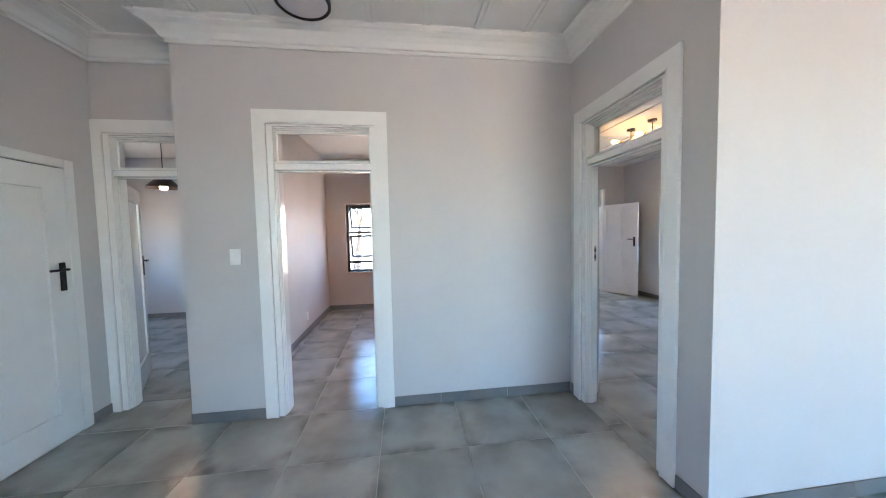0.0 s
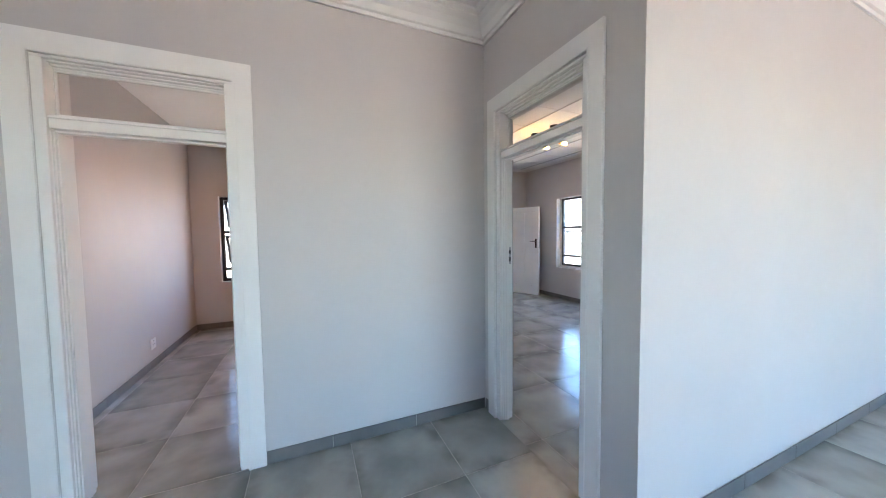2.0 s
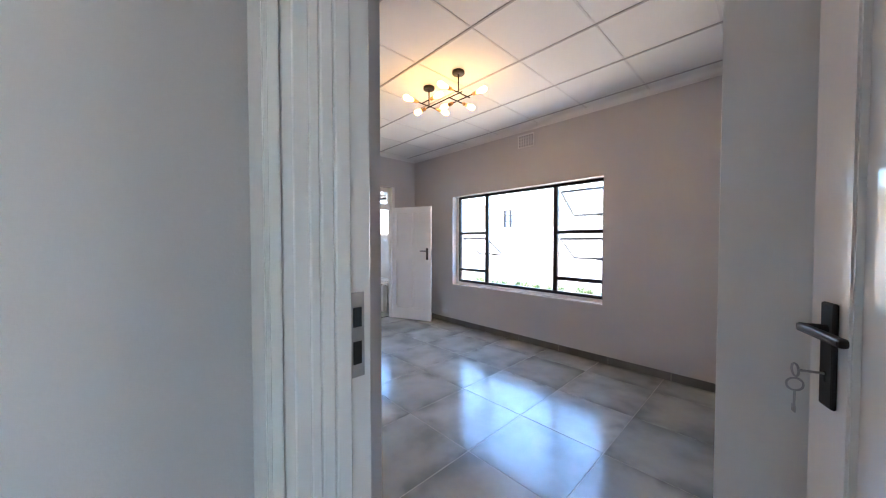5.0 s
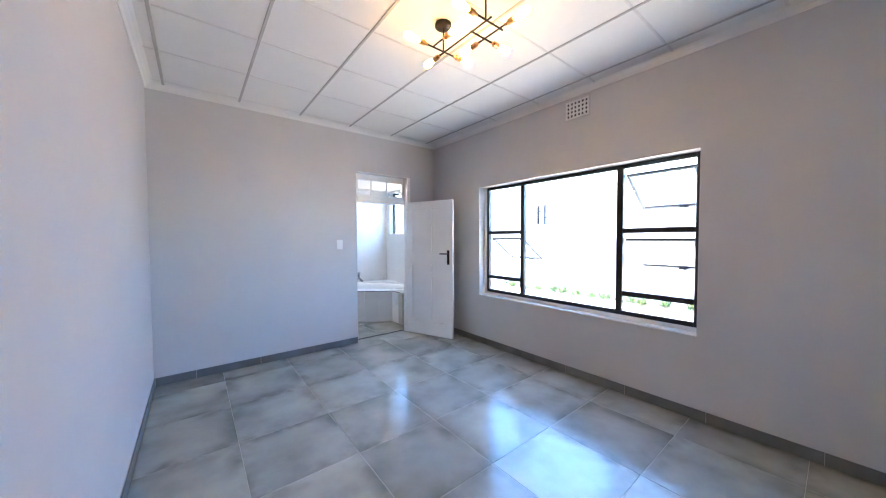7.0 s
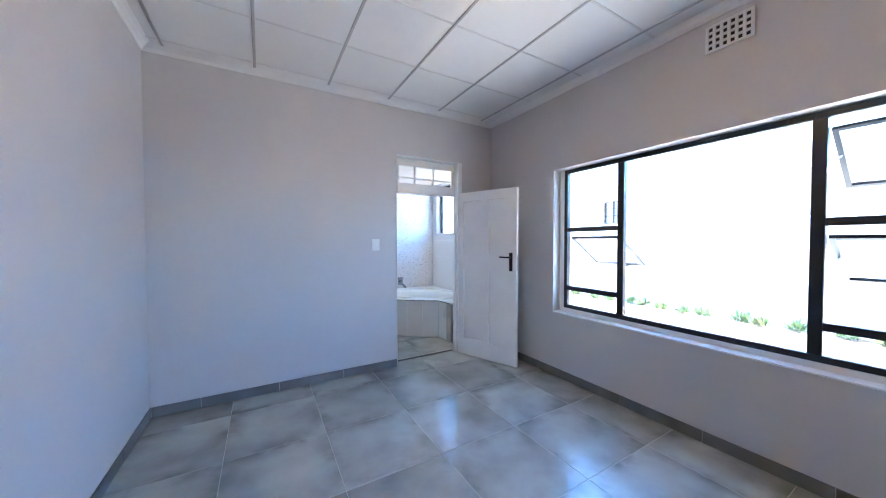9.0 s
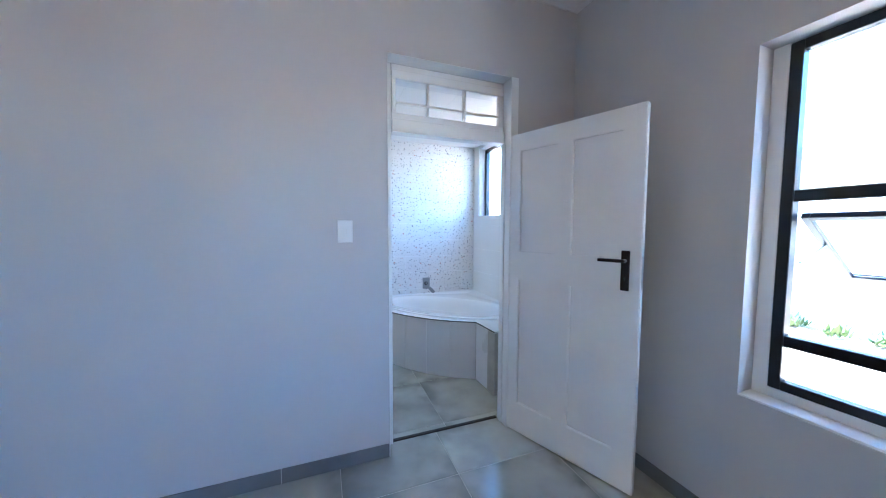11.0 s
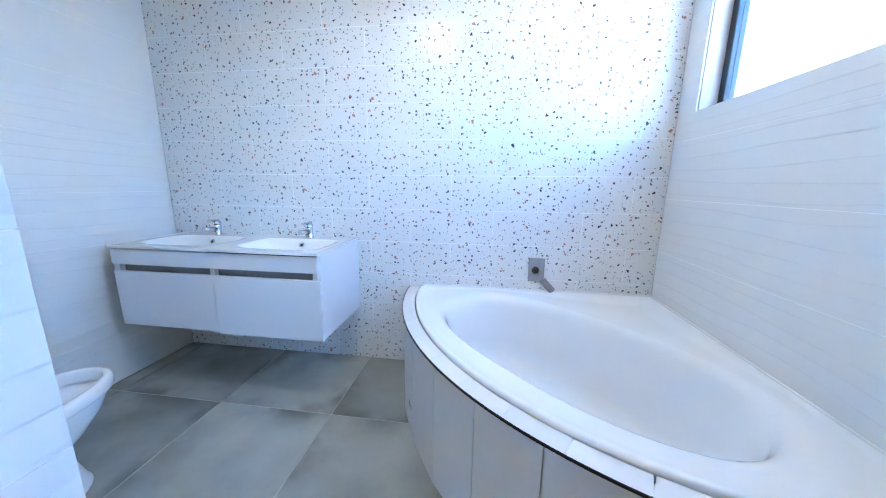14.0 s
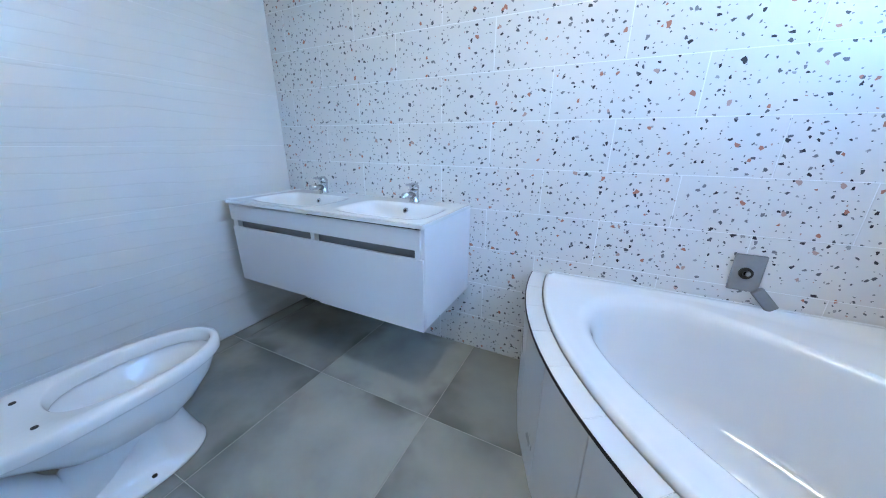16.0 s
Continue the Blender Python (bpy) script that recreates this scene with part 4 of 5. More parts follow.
# tiled surround: faceted apron, ledge tiles, metal edge strip
surround = empty("bath_surround", pose(0, 0, 0), "pale tiled curved bath surround with a ledge of narrow white tiles", "bath surround")
A_END = 65.2
K = 7
outer = arc(1.488, 0, A_END, K)
for i in range(K):
    a0, a1 = A_END * i / K + 0.05, A_END * (i + 1) / K - 0.05
    p, q = corner(1.488 * math.cos(radians(a0)), 1.488 * math.sin(radians(a0))), corner(1.488 * math.cos(radians(a1)), 1.488 * math.sin(radians(a1)))
    p2, q2 = corner(1.474 * math.cos(radians(a0)), 1.474 * math.sin(radians(a0))), corner(1.474 * math.cos(radians(a1)), 1.474 * math.sin(radians(a1)))
    part("apron_tile", prism([p, q, q2, p2], 0.003, 0.537, 0.001), APRON, surround)
px, py = outer[-1]
part("apron_tile", prism([(px, py - 0.003), (px + 0.02, 7.303), (px + 0.034, 7.303), (px + 0.014, py - 0.003)], 0.003, 0.537, 0.001), APRON, surround)
part("apron_core", prism([*arc(1.472, 0, A_END, 14), (px + 0.016, 7.302), (px + 0.05, 7.302), *reversed(arc(1.428, 0, A_END, 14))], 0.001, 0.535), GROUT, surround)
part("ledge_bed", prism([*arc(1.489, 0, A_END, 14), *reversed(arc(1.43, 0, A_END, 14))], 0.5375, 0.5496), WGROUT, surround)
KL = 9
for i in range(KL):
    a0, a1 = A_END * i / KL + 0.025, A_END * (i + 1) / KL - 0.025
    part("ledge_tile", prism([*arc(1.491, a0, a1, 3), *reversed(arc(1.424, a0, a1, 3))], 0.538, 0.551, 0.001), WAVETILE, surround)
bx0 = [corner(1.424 * math.cos(radians(a)), 1.424 * math.sin(radians(a))) for a in (A_END + 0.2, 71, 77, 83, 89.7)]
part("ledge_tile", prism([(px - 0.002, py + 0.0), (px + 0.016, 7.303), (5.12, 7.303), (5.12, 7.573), *[p for p in reversed(bx0) if p[0] < 5.12]], 0.538, 0.551), WAVETILE, surround)
part("ledge_tile", prism([(5.123, 7.303), (5.44, 7.303), (5.44, 7.533), bx0[3], (5.123, 7.571)], 0.538, 0.551), WAVETILE, surround)
part("edge_strip", prism([*arc(1.495, 0, A_END, 28), *reversed(arc(1.4915, 0, A_END, 28))], 0.543, 0.5515), BLACKMETAL, surround, "dark metal edge strip")
part("edge_strip", prism([(px - 0.007, py), (px - 0.0035, py), (px + 0.0145, 7.302), (px + 0.011, 7.302)], 0.543, 0.5515), BLACKMETAL, surround)

# bath mixer, still wrapped in grey tape
e = empty("bath_mixer", pose(4.758, 8.97, 0.70), "square wall mixer plate wrapped in grey tape above the bath", "bath mixer")
part("plate", box((-0.048, -0.014, -0.075), (0.048, 0.0, 0.072), 0.003), TAPE, e)
part("valve_ring", lathe([(0.012, 0), (0.022, 0.0), (0.022, 0.012), (0.013, 0.014), (0.012, 0.004)], 20), DARKGAP, e).matrix_basis = pose(-0.006, -0.013, 0.0, 90, 0, 0)
part("valve_stem", cyl((-0.006, -0.014, 0), (-0.004, -0.035, 0.002), 0.009, seg=14), CHROME, e)
b = box((-0.021, -0.026, -0.065), (0.021, -0.006, 0.03), 0.004)
b.transform(Matrix.Translation((0.062, 0, -0.085)) @ Matrix.Rotation(radians(-42), 4, "Y"))
part("spout", b, TAPE, e)

# vanity with two basins
vanity = empty("vanity_unit", pose(2.34, 8.465, 0.0), "wall-hung white lacquered vanity unit with two drawers", "vanity unit")
VX, VD = 1.258, 0.505
part("side_panel", box((0.0, 0.012, 0.382), (0.016, VD, 0.846), 0.001), LACQUER, vanity)
part("side_panel", box((VX - 0.016, 0.012, 0.382), (VX, VD, 0.846), 0.001), LACQUER, vanity)
part("bottom_panel", box((0.0165, 0.02, 0.385), (VX - 0.0165, VD, 0.40)), LACQUER, vanity)
part("back_panel", box((0.0165, VD - 0.016, 0.401), (VX - 0.0165, VD - 0.001, 0.846)), LACQUER, vanity)
part("top_rail", box((0.004, 0.0, 0.752), (VX - 0.0165, 0.018, 0.839), 0.0015), LACQUER, vanity)
part("handle_channel", box((0.017, 0.035, 0.68), (VX - 0.017, 0.05, 0.752)), RECESS, vanity, "grey recessed handle channel")
# black strip that paints the shade in the gap below the basin top
part("gap_shade_strip", box((VX / 2 - 0.02, 0.003, 0.8395), (VX - 0.017, 0.018, 0.8476)), DARKGAP, vanity)
for u in (0.017, VX / 2 - 0.014, VX - 0.045):
    part("channel_block", box((u, 0.008, 0.70), (u + 0.028, 0.034, 0.7515), 0.001), LACQUER, vanity)
# the second drawer hangs a little lower than the first
for u0, u1, v, z in ((0.002, VX / 2 - 0.0015, 0.004, 0.386), (VX / 2 + 0.0015, VX - 0.003, 0.0, 0.374)):
    part("drawer_front", box((u0, v, z), (u1, 0.0185, 0.712), 0.001), LACQUER, vanity)

top = empty("washbasin", pose(2.335, 8.455, 0.0), "glossy white ceramic double basin top on the vanity", "basin")
TW, TD = 1.268, 0.513
GX, GY = 96, 40


def basin_z(x, y):
    z = 0.862
    for cxb in (0.325, 0.955):
        dx, dy = abs(x - cxb) / 0.255, abs(y - 0.235) / 0.165
        q = (dx ** 5 + dy ** 5) ** 0.2
        if q < 1:
            t = min(1.0, (1 - q) / 0.36)
            z -= (0.085 + 0.012 * (1 - dx)) * t * t * (3 - 2 * t)
    if min(x, TW - x, y) < 0.012:
        z += 0.003
    return z


bm = bmesh.new()
grid = [[bm.verts.new((TW * i / GX, TD * j / GY, basin_z(TW * i / GX, TD * j / GY))) for j in range(GY + 1)] for i in range(GX + 1)]
for i in range(GX):
    for j in range(GY):
        bm.faces.new((grid[i][j], grid[i + 1][j], grid[i + 1][j + 1], grid[i][j + 1]))
edge = [grid[i][0] for i in range(GX + 1)] + [grid[GX][j] for j in range(1, GY + 1)] + [grid[i][GY] for i in range(GX - 1, -1, -1)] + [grid[0][j] for j in range(GY - 1, 0, -1)]
high = [bm.verts.new(v.co) for v in edge]      # own corners keep the slab edge crisp
low = [bm.verts.new((v.co.x, v.co.y, 0.848)) for v in edge]
for i in range(len(edge)):
    j = (i + 1) % len(edge)
    bm.faces.new((high[j], high[i], low[i], low[j]))
part("slab", bm, CERAMIC, top, smooth=True)
for cxb in (0.325, 0.955):
    part("overflow_hole", lathe([(0.007, 0.001), (0.014, 0.003), (0.016, 0)], 18), CHROME, top).matrix_basis = pose(cxb, 0.362, 0.83, 62, 0, 0)
    part("overflow_dark", cyl((cxb, 0.362, 0.8292), (cxb, 0.3602, 0.8303), 0.0075, seg=14), DARKGAP, top)
    part("waste", lathe([(0, 0.004), (0.018, 0.004), (0.028, 0.001), (0.03, -0.002)], 20, (cxb, 0.235, basin_z(cxb, 0.235))), CHROME, top, smooth=True)


def tap(x, y, z):
    e = empty("basin_tap", pose(x, y, z), "chrome single-lever basin mixer tap", "tap", "basin taps")
    part("base", lathe([(0.0, 0.0), (0.029, 0.0), (0.029, 0.007), (0.025, 0.012), (0.024, 0.055), (0.026, 0.07), (0.0, 0.075)], 24), CHROME, e, smooth=True)
    b = cyl((0, -0.005, 0.04), (0, -0.105, 0.052), 0.019, 0.014, seg=18)
    add_cyl(b, (0, -0.10, 0.055), (0, -0.103, 0.034), 0.013, 0.012, seg=14)
    part("spout", b, CHROME, e, smooth=True)
    b = lathe([(0.0, 0.074), (0.026, 0.074), (0.027, 0.086), (0.02, 0.098), (0, 0.101)], 20)
    b.faces.ensure_lookup_table()
    add_box(b, (-0.012, -0.07, 0.094), (0.012, 0.012, 0.106), 0.004, 2)
    part("lever", b, CHROME, e, smooth=True)
    return e


tap(2.635, 8.895, 0.862)
tap(3.30, 8.895, 0.862)

# toilet pan, not yet connected
toilet = empty("toilet", pose(2.80, 7.72, 0), "white ceramic toilet pan without seat or cistern", "toilet")


def egg(w, lf, lb, dy, z, n_back=3.2, k=48):
    pts = []
    for i in range(k):
        a = 2 * math.pi * i / k
        c, s = math.cos(a), math.sin(a)
        n = 2.15 if s >= 0 else n_back
        ly = lf if s >= 0 else lb
        r = 1 / (abs(c) ** n + abs(s) ** n) ** (1 / n)
        pts.append((w * c * r, dy + ly * s * r, z))
    return pts


bm = bmesh.new()
spec = [(0.03, 0.03, 0.03, -0.05, 0.18, 2), (0.075, 0.09, 0.07, 0.02, 0.205, 2.2), (0.105, 0.15, 0.12, 0.03, 0.26, 2.3), (0.14, 0.235, 0.18, 0.035, 0.335, 2.4), (0.150, 0.264, 0.198, 0.035, 0.355, 2.4), (0.152, 0.266, 0.20, 0.035, 0.362, 2.4), (0.138, 0.254, 0.190, 0.035, 0.363, 2.4), (0.137, 0.253, 0.189, 0.035, 0.368, 2.4), (0.140, 0.257, 0.192, 0.035, 0.407, 2.4),
        (0.145, 0.262, 0.198, 0.035, 0.415, 2.4), (0.17, 0.302, 0.335, 0.005, 0.416, 4), (0.18, 0.314, 0.345, 0.005, 0.411, 4), (0.184, 0.318, 0.345, 0.005, 0.397, 4), (0.184, 0.318, 0.345, 0.005, 0.374, 4), (0.182, 0.316, 0.344, 0.005, 0.370, 4), (0.174, 0.306, 0.338, 0.0, 0.369, 3.6),
        (0.172, 0.302, 0.335, 0.0, 0.358, 3.4), (0.160, 0.272, 0.27, 0.0, 0.298, 2.6), (0.130, 0.21, 0.20, 0.0, 0.228, 2.4), (0.106, 0.153, 0.16, 0.0, 0.194, 2.4), (0.100, 0.138, 0.15, 0.0, 0.184, 2.4), (0.101, 0.138, 0.15, 0.0, 0.174, 2.4), (0.114, 0.160, 0.19, 0.0, 0.095, 2.6), (0.128, 0.18, 0.25, 0.0, 0.027, 3.2), (0.133, 0.187, 0.26, 0.0, 0.018, 3.4), (0.136, 0.191, 0.26, 0.0, 0.008, 3.6), (0.136, 0.191, 0.26, 0.0, 0.0, 3.6)]
rings = [[bm.verts.new(p) for p in egg(*s)] for s in [(a, b_, c, d, z, n) for a, b_, c, d, z, n in spec]]
for ring in rings[-10:]:      # sides drawn in behind the foot, above a floor flange
    for v in ring:
        if 0.02 < v.co.z < 0.2:
            f = min(1.0, max(0.0, (0.075 - v.co.y) / 0.05))
            v.co.x *= 1 - 0.30 * f * f * (3 - 2 * f)
skin(bm, rings)
bm.faces.new(rings[0]); bm.faces.new(list(reversed(rings[-1])))
bmesh.ops.recalc_face_normals(bm, faces=bm.faces)
part("pan", bm, CERAMIC, toilet, smooth=True)
part("water", prism([(p[0], p[1]) for p in egg(0.075, 0.085, 0.06, 0.02, 0, 2.2, 24)], 0.204, 0.206), glass("water"), toilet)
for dx in (-0.095, 0.095):
    part("seat_hole", cyl((dx, -0.195, 0.4155), (dx, -0.195, 0.4175), 0.008, seg=14), DARKGAP, toilet)
    part("floor_bolt_hole", cyl((dx * 1.16, -0.02, 0.022), (dx * 1.16, -0.02, 0.026), 0.008, seg=12), DARKGAP, toilet)
# bent trapway behind the foot, open at its end
way = [Vector(p) for p in ((0, -0.04, 0.20), (0, -0.12, 0.12), (0, -0.19, 0.085), (0, -0.25, 0.12), (0, -0.29, 0.19), (0, -0.35, 0.215), (0, -0.42, 0.21))]
b = bmesh.new()
rings = []
for i in range(25):
    f = i / 24 * (len(way) - 1.001)
    k, t = int(f), f - int(f)
    p0, p1, p2, p3 = way[max(k - 1, 0)], way[k], way[k + 1], way[min(k + 2, len(way) - 1)]
    c = 0.5 * (2 * p1 + (p2 - p0) * t + (2 * p0 - 5 * p1 + 4 * p2 - p3) * t * t + (3 * p1 - p0 - 3 * p2 + p3) * t ** 3)
    d = ((p2 - p0) * (1 - t) + (p3 - p1) * t).normalized()
    up = Vector((1, 0, 0)).cross(d)
    r = 0.082 - 0.016 * i / 24 + (0.008 if i > 22 else 0)
    rings.append([b.verts.new(c + r * (math.cos(a) * Vector((1, 0, 0)) + math.sin(a) * up)) for a in [2 * math.pi * q / 24 for q in range(24)]])
inner = [[b.verts.new(v.co + (c - v.co) * 0.18 - d * s) for v in rings[-1]] for s in (0.0, 0.06)]
skin(b, rings + inner)
bmesh.ops.recalc_face_normals(b, faces=b.faces)
part("trapway", b, CERAMIC, toilet, smooth=True)
part("outlet_opening", cyl(c - d * 0.052, c - d * 0.05, 0.046, seg=20), DARKGAP, toilet)

# ---------------------------------------------------------------- outside
structure(mesh_ob("ground", box((-300, -300, -0.6), (300, 300, -0.12)), SOIL), "pale sunlit paving and bare ground", "ground")
e = empty("boundary_wall", pose(0, 0, 0), "cream plastered boundary wall with a coping", "boundary wall", "", "structure")
part("body", box((10.6, -12, -0.12), (10.8, 26, 1.80), 0.01), OUTWALL, e)
part("coping", box((10.56, -12, 1.80), (10.84, 26, 1.86), 0.012), OUTWALL, e)
house = empty("neighbour_house", pose(0, 0, 0), "neighbouring house with a yellow stone wall and small window", "house")
wl = wall("wall", "y", 1.0, 15.0, 12.4, 12.7, -0.12, 2.95, [(9.35, 9.95, 2.0, 2.72)], STONE, "yellow coursed stone wall")
wl.parent = house
for k in ("kind", "category"):
    del wl[k]
part("side_wall", box((12.72, 14.7, -0.12), (19, 15.0, 2.95)), STONE, house)
part("side_wall", box((12.72, 1.0, -0.12), (19, 1.3, 2.95)), STONE, house)
part("roof", prism([(11.9, 0.5), (19.5, 0.5), (19.5, 15.5), (11.9, 15.5)], 2.95, 3.1), OUTWALL, house)
w = part("window", add_box(add_box(box((12.45, 9.35, 2.0), (12.5, 9.39, 2.72)), (12.45, 9.91, 2.0), (12.5, 9.95, 2.72)), (12.45, 9.64, 2.0), (12.5, 9.66, 2.72)), FRAMEBLACK, house)
part("pane", box((12.51, 9.35, 2.0), (12.52, 9.95, 2.72)), RECESS, w)
for z in (2.0, 2.24, 2.48, 2.7):
    part("bar", box((12.455, 9.39, z), (12.495, 9.91, z + 0.02)), FRAMEBLACK, w)

rng = random.Random(5)


def leaf_mesh(bm, p, d, up, l, w):
    d, s = d.normalized(), d.cross(up)
    s = s.normalized() if s.length > 1e-3 else Vector((1, 0, 0))
    a, b_, c, f = p, p + d * l * 0.5 + s * w * 0.5, p + d * l, p + d * l * 0.5 - s * w * 0.5
    bm.faces.new([bm.verts.new(q) for q in (a, b_, c, f)])


for i in range(16):
    y = 3.4 + i * 0.42 + rng.uniform(-0.12, 0.12)
    x = 10.38 + rng.uniform(-0.15, 0.1)
    b = bmesh.new()
    for _ in range(70):
        a = rng.uniform(0, 2 * math.pi)
        d = Vector((math.cos(a), math.sin(a), rng.uniform(0.4, 1.8)))
        leaf_mesh(b, Vector((rng.uniform(-0.1, 0.1), rng.uniform(-0.1, 0.1), rng.uniform(0, 0.06))), d, Vector((0, 0, 1)), rng.uniform(0.1, 0.3), rng.uniform(0.02, 0.05))
    ob = mesh_ob("border_plant", b, LEAF)
    ob.location = (x, y, -0.12)
    tagged(ob, "low leafy border plant at the foot of the wall", "plant", "border plants")

tree = empty("tree", pose(-1.75, 12.0, -0.12), "thin-leaved garden tree beyond the far window", "tree")
b = cyl((0, 0, 0), (0.1, 0.05, 1.1), 0.16, 0.11, seg=12)
tips = []


def limb(p, d, l, r, depth):
    q = p + d * l
    add_cyl(b, p, q, r, r * 0.65, seg=7)
    if depth == 0:
        tips.append((q, d))
        return
    for _ in range(3):
        dd = (d + Vector((rng.uniform(-0.8, 0.8), rng.uniform(-0.8, 0.8), rng.uniform(-0.2, 0.6)))).normalized()
        limb(q, dd, l * rng.uniform(0.6, 0.8), r * 0.6, depth - 1)


limb(Vector((0.1, 0.05, 1.05)), Vector((0.1, 0, 1)).normalized(), 0.8, 0.10, 4)
part("trunk", b, BARK, tree)
b = bmesh.new()
for q, d in tips:
    for _ in range(24):
        o = Vector((rng.gauss(0, 0.22), rng.gauss(0, 0.22), rng.gauss(0, 0.2)))
        leaf_mesh(b, q + o, Vector((rng.uniform(-1, 1), rng.uniform(-1, 1), rng.uniform(-1, 0.6))), Vector((0, 0, 1)), rng.uniform(0.06, 0.12), rng.uniform(0.02, 0.04))
part("crown", b, LEAF, tree)

# ---------------------------------------------------------------- tiles and skirting
shared = {}


def tile_mesh(dx, dy, material, th, ch):
    k = (round(dx, 4), round(dy, 4), material.name, th, ch)
    if k not in shared:
        me = bpy.data.meshes.new("tile")
        c = ch
        vs = [(0, 0, -th), (dx, 0, -th), (dx, dy, -th), (0, dy, -th), (0, 0, -c), (dx, 0, -c), (dx, dy, -c), (0, dy, -c), (c, c, 0), (dx - c, c, 0), (dx - c, dy - c, 0), (c, dy - c, 0)]
        fs = [(0, 1, 5, 4), (1, 2, 6, 5), (2, 3, 7, 6), (3, 0, 4, 7), (4, 5, 9, 8), (5, 6, 10, 9), (6, 7, 11, 10), (7, 4, 8, 11), (8, 9, 10, 11)]
        me.from_pydata(vs, [], fs)
        me.materials.append(material)
        shared[k] = me
    return shared[k]


def put_tile(parent, name, m, dx, dy, material, th=0.009, ch=0.0015):
    ob = new(name, tile_mesh(dx, dy, material, th, ch))
    ob.parent = parent
    ob.matrix_basis = m
    return ob


def lay(parent, rect, x0, y0, px_, py_, jitter=0.0004):
    X0, Y0, X1, Y1 = rect
    g = 0.0035
    for i in range(math.floor((X0 - x0) / px_), math.ceil((X1 - x0) / px_)):
        for j in range(math.floor((Y0 - y0) / py_), math.ceil((Y1 - y0) / py_)):
            a, b_ = max(X0, x0 + i * px_ + g / 2), min(X1, x0 + (i + 1) * px_ - g / 2)
            c, d = max(Y0, y0 + j * py_ + g / 2), min(Y1, y0 + (j + 1) * py_ - g / 2)
            if b_ - a > 0.02 and d - c > 0.02:
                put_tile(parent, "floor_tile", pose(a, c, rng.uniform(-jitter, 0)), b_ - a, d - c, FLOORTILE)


fl = structure(mesh_ob("floor_hall", box((-5.3, -4.1, -0.12), (6.7, 6.6, -0.0025)), GROUT), "large grey cement-look floor tiles with thin grout joints", "floor")
GXH, GYH, PH = 0.40, 2.05, 0.602
lay(fl, (-2.53, -4.0, 1.005, 2.65), GXH, GYH, PH, 0.598)
lay(fl, (1.005, 1.33, 1.5, 2.65), GXH, GYH, PH, 0.598)
lay(fl, (1.005, -1.6, 6.6, 1.33), GXH, GYH, PH, 0.598)
lay(fl, (-2.53, 2.653, -1.62, 3.1), GXH, GYH, PH, 0.598)
lay(fl, (-1.47, 2.653, 1.5, 6.38), GXH, GYH, PH, 0.598)
lay(fl, (-5.2, 3.102, -1.62, 6.44), GXH, GYH, PH, 0.598)
fb = structure(mesh_ob("floor_bedroom", box((1.5, 1.5, -0.11), (5.4, 7.04, -0.002)), GROUT), "large grey cement-look floor tiles reflecting the window", "floor")
lay(fb, (1.491, 1.5, 5.235, 7.02), 2.293, 4.05, 0.641, 0.6425)
ft = structure(mesh_ob("floor_bathroom", box((2.1, 7.042, -0.10), (5.5, 9.0, -0.0022)), GROUT), "dark grey cement-look bathroom floor tiles", "floor")
lay(ft, (2.23, 7.046, 5.443, 8.97), 3.653, 8.388, 0.652, 0.645)


def skirting(name, p, q, n, h=0.085):
    """Row of skirting tiles on a wall line from p to q; n points into the room."""
    p, q, n = Vector(p), Vector(q), Vector(n)
    d = q - p
    L = d.length
    d.normalize()
    b = structure(mesh_ob("baseboard_" + name, box((0, 0, 0.001), (L, 0.004, h - 0.002)), GROUT), "dark grey tile skirting along the wall foot", "skirting")
    rot = Matrix(((d.x, n.x, 0, p.x), (d.y, n.y, 0, p.y), (0, 0, 1, 0), (0, 0, 0, 1)))
    if rot.determinant() < 0:
        d, p = -d, q
        rot = Matrix(((d.x, n.x, 0, p.x), (d.y, n.y, 0, p.y), (0, 0, 1, 0), (0, 0, 0, 1)))
    b.matrix_basis = rot
    s = 0.0
    while s < L - 0.01:
        w = min(0.6, L - s)
        put_tile(b, "skirting_tile", Matrix(((1, 0, 0, s + 0.001), (0, 0, 1, 0.0105), (0, 1, 0, 0.001), (0, 0, 0, 1))) @ Matrix.Identity(4), w - 0.002, h, SKIRTTILE, 0.006)
        s += 0.602
    return b


skirting("hall_a", (-1.711, 2.65), (-1.153, 2.65), (0, -1))
skirting("hall_b", (-0.115, 2.65), (1.488, 2.65), (0, -1))
skirting("hall_c", (1.5, 2.63), (1.5, 2.574), (-1, 0))
skirting("hall_d", (1.5, 1.516), (1.5, 1.3145), (-1, 0))
skirting("living", (1.5, 1.325), (6.6, 1.325), (0, -1))
skirting("column", (-1.711, 2.65), (-1.711, 2.95), (-1, 0))
skirting("hall_left", (-2.53, 2.79), (-2.53, 2.95), (1, 0))
skirting("bedroom_north_a", (1.737, 6.9), (3.866, 6.9), (0, -1))
skirting("bedroom_north_b", (4.76, 6.9), (5.224, 6.9), (0, -1))
skirting("bedroom_west", (1.725, 6.9), (1.725, 2.575), (1, 0))
skirting("bedroom_east", (5.235, 1.5), (5.235, 6.9), (-1, 0))
skirting("room_west", (-1.47, 6.38), (-1.47, 2.87), (1, 0))
skirting("room_north", (-1.458, 6.38), (1.48, 6.38), (0, -1))
skirting("far_room_north", (-5.2, 6.44), (-1.62, 6.44), (0, -1))

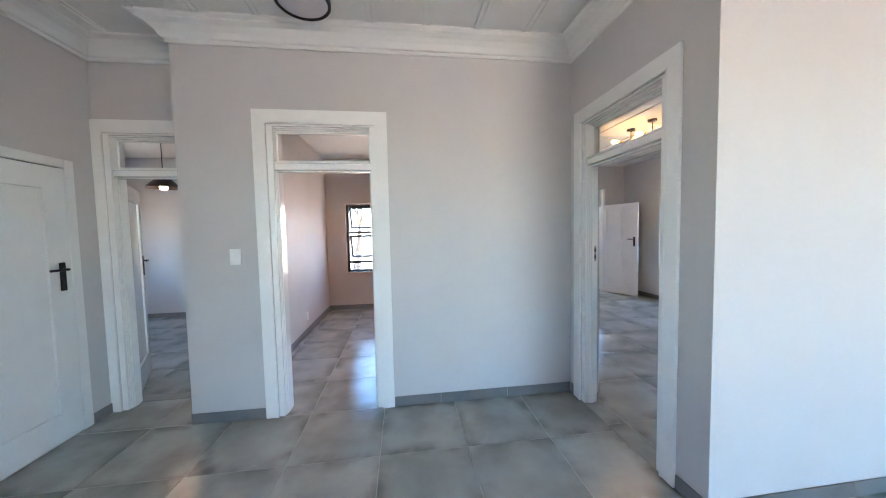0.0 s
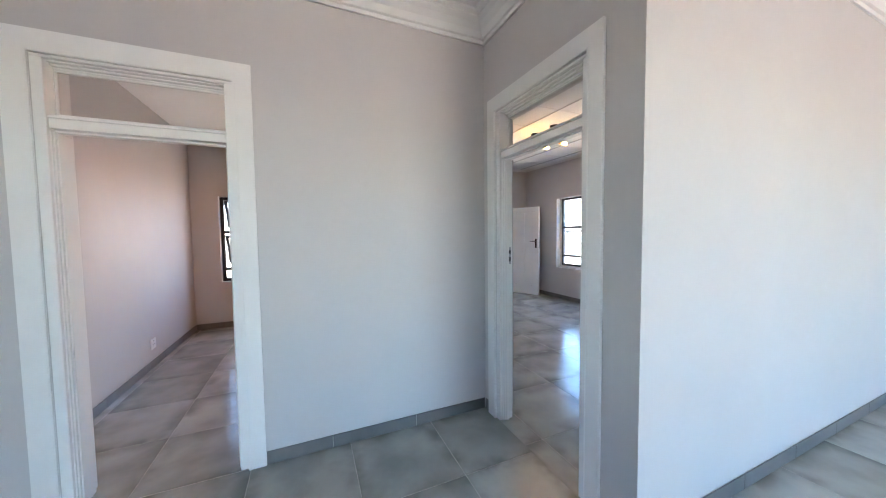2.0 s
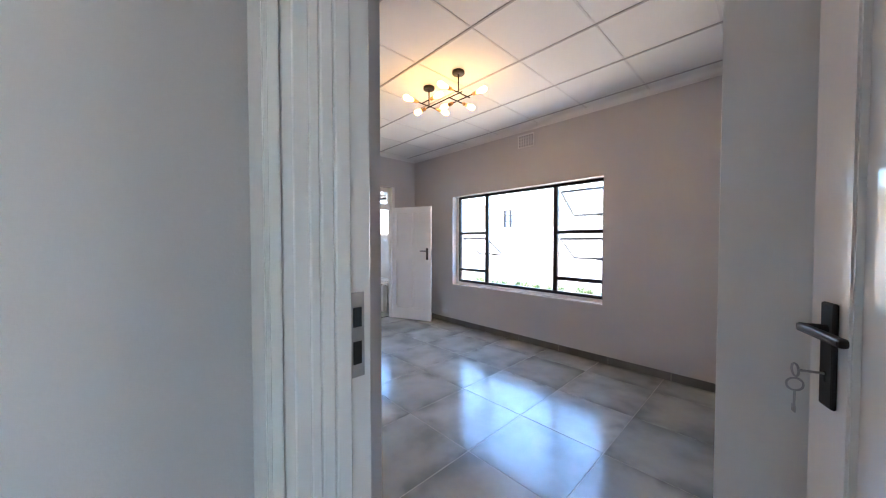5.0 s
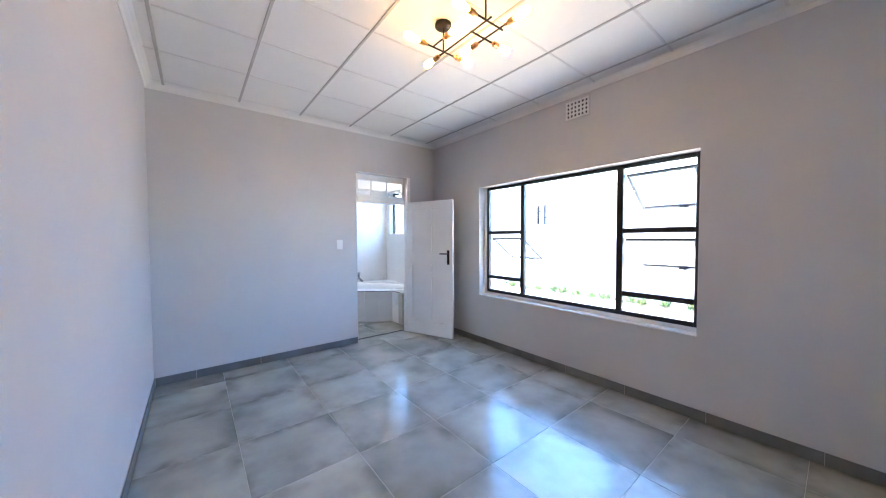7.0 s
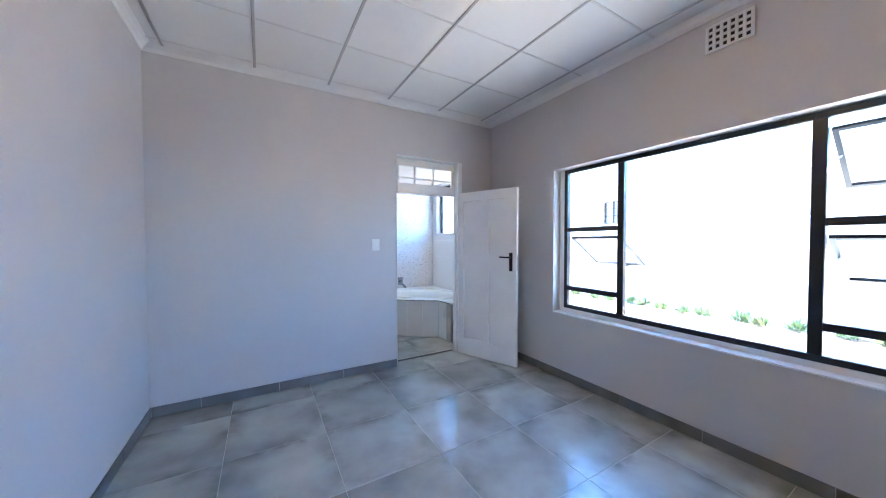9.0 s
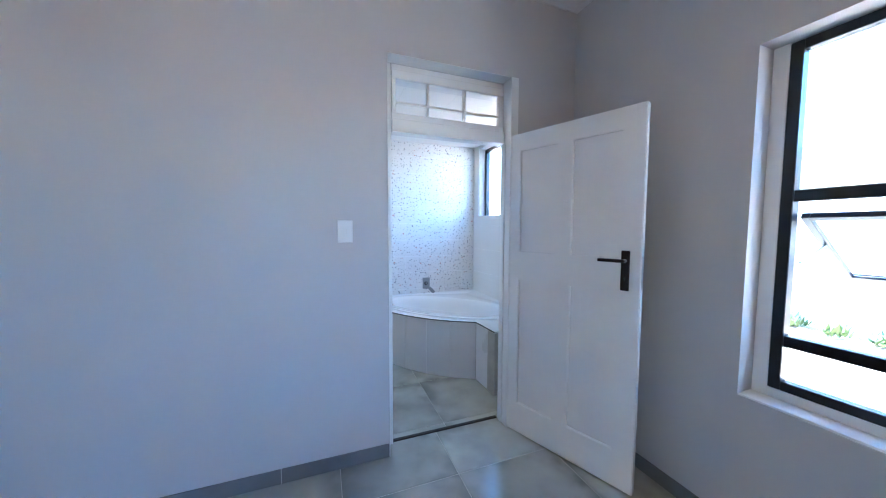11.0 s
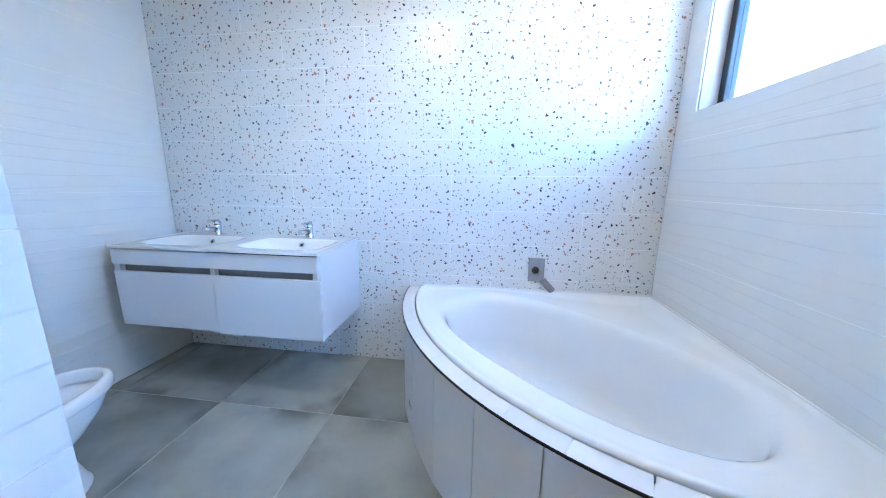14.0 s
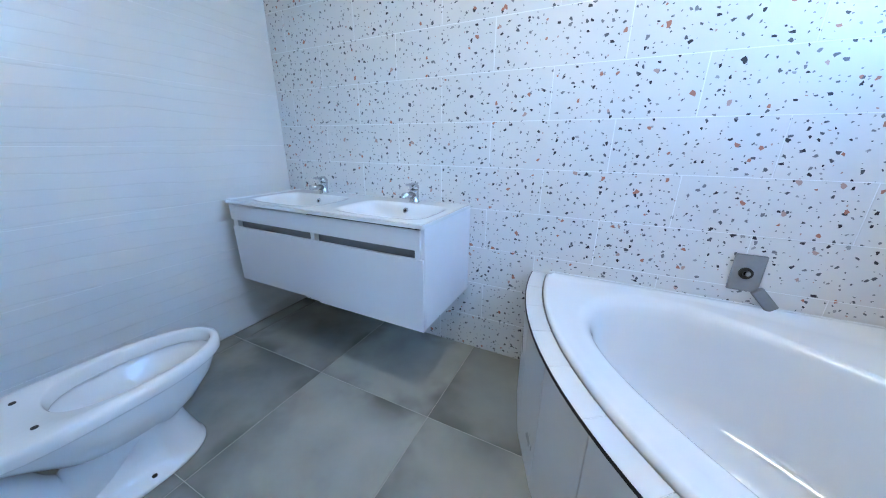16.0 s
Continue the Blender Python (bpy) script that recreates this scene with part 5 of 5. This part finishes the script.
# terrazzo wall tiles in half bond
tw = structure(mesh_ob("wall_terrazzo", box((2.23, 8.9712, 0.0), (5.443, 8.984, TH)), WGROUT), "white terrazzo wall tiles with dark and orange chips", "wall")
TWD, THT = 0.527, 0.2115
row = 0
z = 1.0565 - 5 * THT
while z < TH:
    off = 3.953 if row % 2 == 0 else 3.953 + TWD / 2
    for i in range(-5, 5):
        a, b_ = max(2.23, off + i * TWD + 0.0017), min(5.443, off + (i + 1) * TWD - 0.0017)
        z0, z1 = max(0.001, z + 0.0017), min(TH, z + THT - 0.0017)
        if b_ - a > 0.015 and z1 - z0 > 0.01:
            put_tile(tw, "wall_tile", Matrix(((1, 0, 0, a), (0, 0, -1, 8.970 + rng.uniform(0, 0.0006)), (0, 1, 0, z0), (0, 0, 0, 1))), b_ - a, z1 - z0, TERRAZZO, 0.006, 0.0006)
    z += THT
    row += 1

# white relief tiles on the two side walls
for name, X, sx, holes in (("wall_tiles_west", 2.23, 1, None), ("wall_tiles_east", 5.443, -1, (7.3, 8.815, 1.583, 2.462))):
    xa, xb = min(X - sx * 0.0012, X - sx * 0.008), max(X - sx * 0.0012, X - sx * 0.008)
    b = box((xa, 8.83 if holes else 7.302, 0.0), (xb, 8.969, TH))
    if holes:
        add_box(b, (xa, 7.302, 0.0), (xb, 8.829, holes[2] - 0.002))
    bk = structure(mesh_ob(name, b, WGROUT), "white relief wall tiles with fine wavy lines", "wall")
    z = 0.545 - 2 * 0.302
    while z < TH:
        for i in range(-1, 4):
            y0_, y1_ = max(7.302, 7.302 + i * 1.8), min(8.969, 7.302 + (i + 1) * 1.8)
            z0, z1 = max(0.001, z), min(TH, z + 0.30)
            if y1_ - y0_ < 0.02 or z1 - z0 < 0.02:
                continue
            pieces = [(y0_, y1_, z0, z1)]
            if holes:
                pieces = []
                if z0 < holes[2]:
                    pieces.append((y0_, y1_, z0, min(z1, holes[2])))
                if z1 > holes[2] and y1_ > holes[1]:
                    pieces.append((max(y0_, holes[1]), y1_, max(z0, holes[2]), z1))
                if z1 > holes[3] and y0_ < holes[1]:
                    pieces.append((y0_, min(y1_, holes[1]), max(z0, holes[3]), z1))
            for a, b_, c, d in pieces:
                if b_ - a > 0.01 and d - c > 0.01:
                    if sx > 0:
                        m = Matrix(((0, 0, 1, X), (1, 0, 0, a), (0, 1, 0, c), (0, 0, 0, 1)))
                    else:
                        m = Matrix(((0, 0, -1, X), (-1, 0, 0, b_), (0, 1, 0, c), (0, 0, 0, 1)))
                    put_tile(bk, "wall_tile", m, b_ - a, d - c, WAVETILE, 0.006, 0.0006)
        z += 0.302

# tiles on the doorway's reveal
rv = structure(mesh_ob("wall_reveal", box((3.8685, 7.1225, 0.0), (3.8763, 7.299, 2.424)), WGROUT), "white relief tiles on the doorway reveal", "wall")
z = 0.545 - 2 * 0.302
while z < 2.42:
    z0, z1 = max(0.001, z), min(2.424, z + 0.30)
    put_tile(rv, "wall_tile", Matrix(((0, 0, 1, 3.8775), (1, 0, 0, 7.123), (0, 1, 0, z0), (0, 0, 0, 1))), 0.1785, z1 - z0, WAVETILE, 0.005, 0.0006)
    z += 0.302
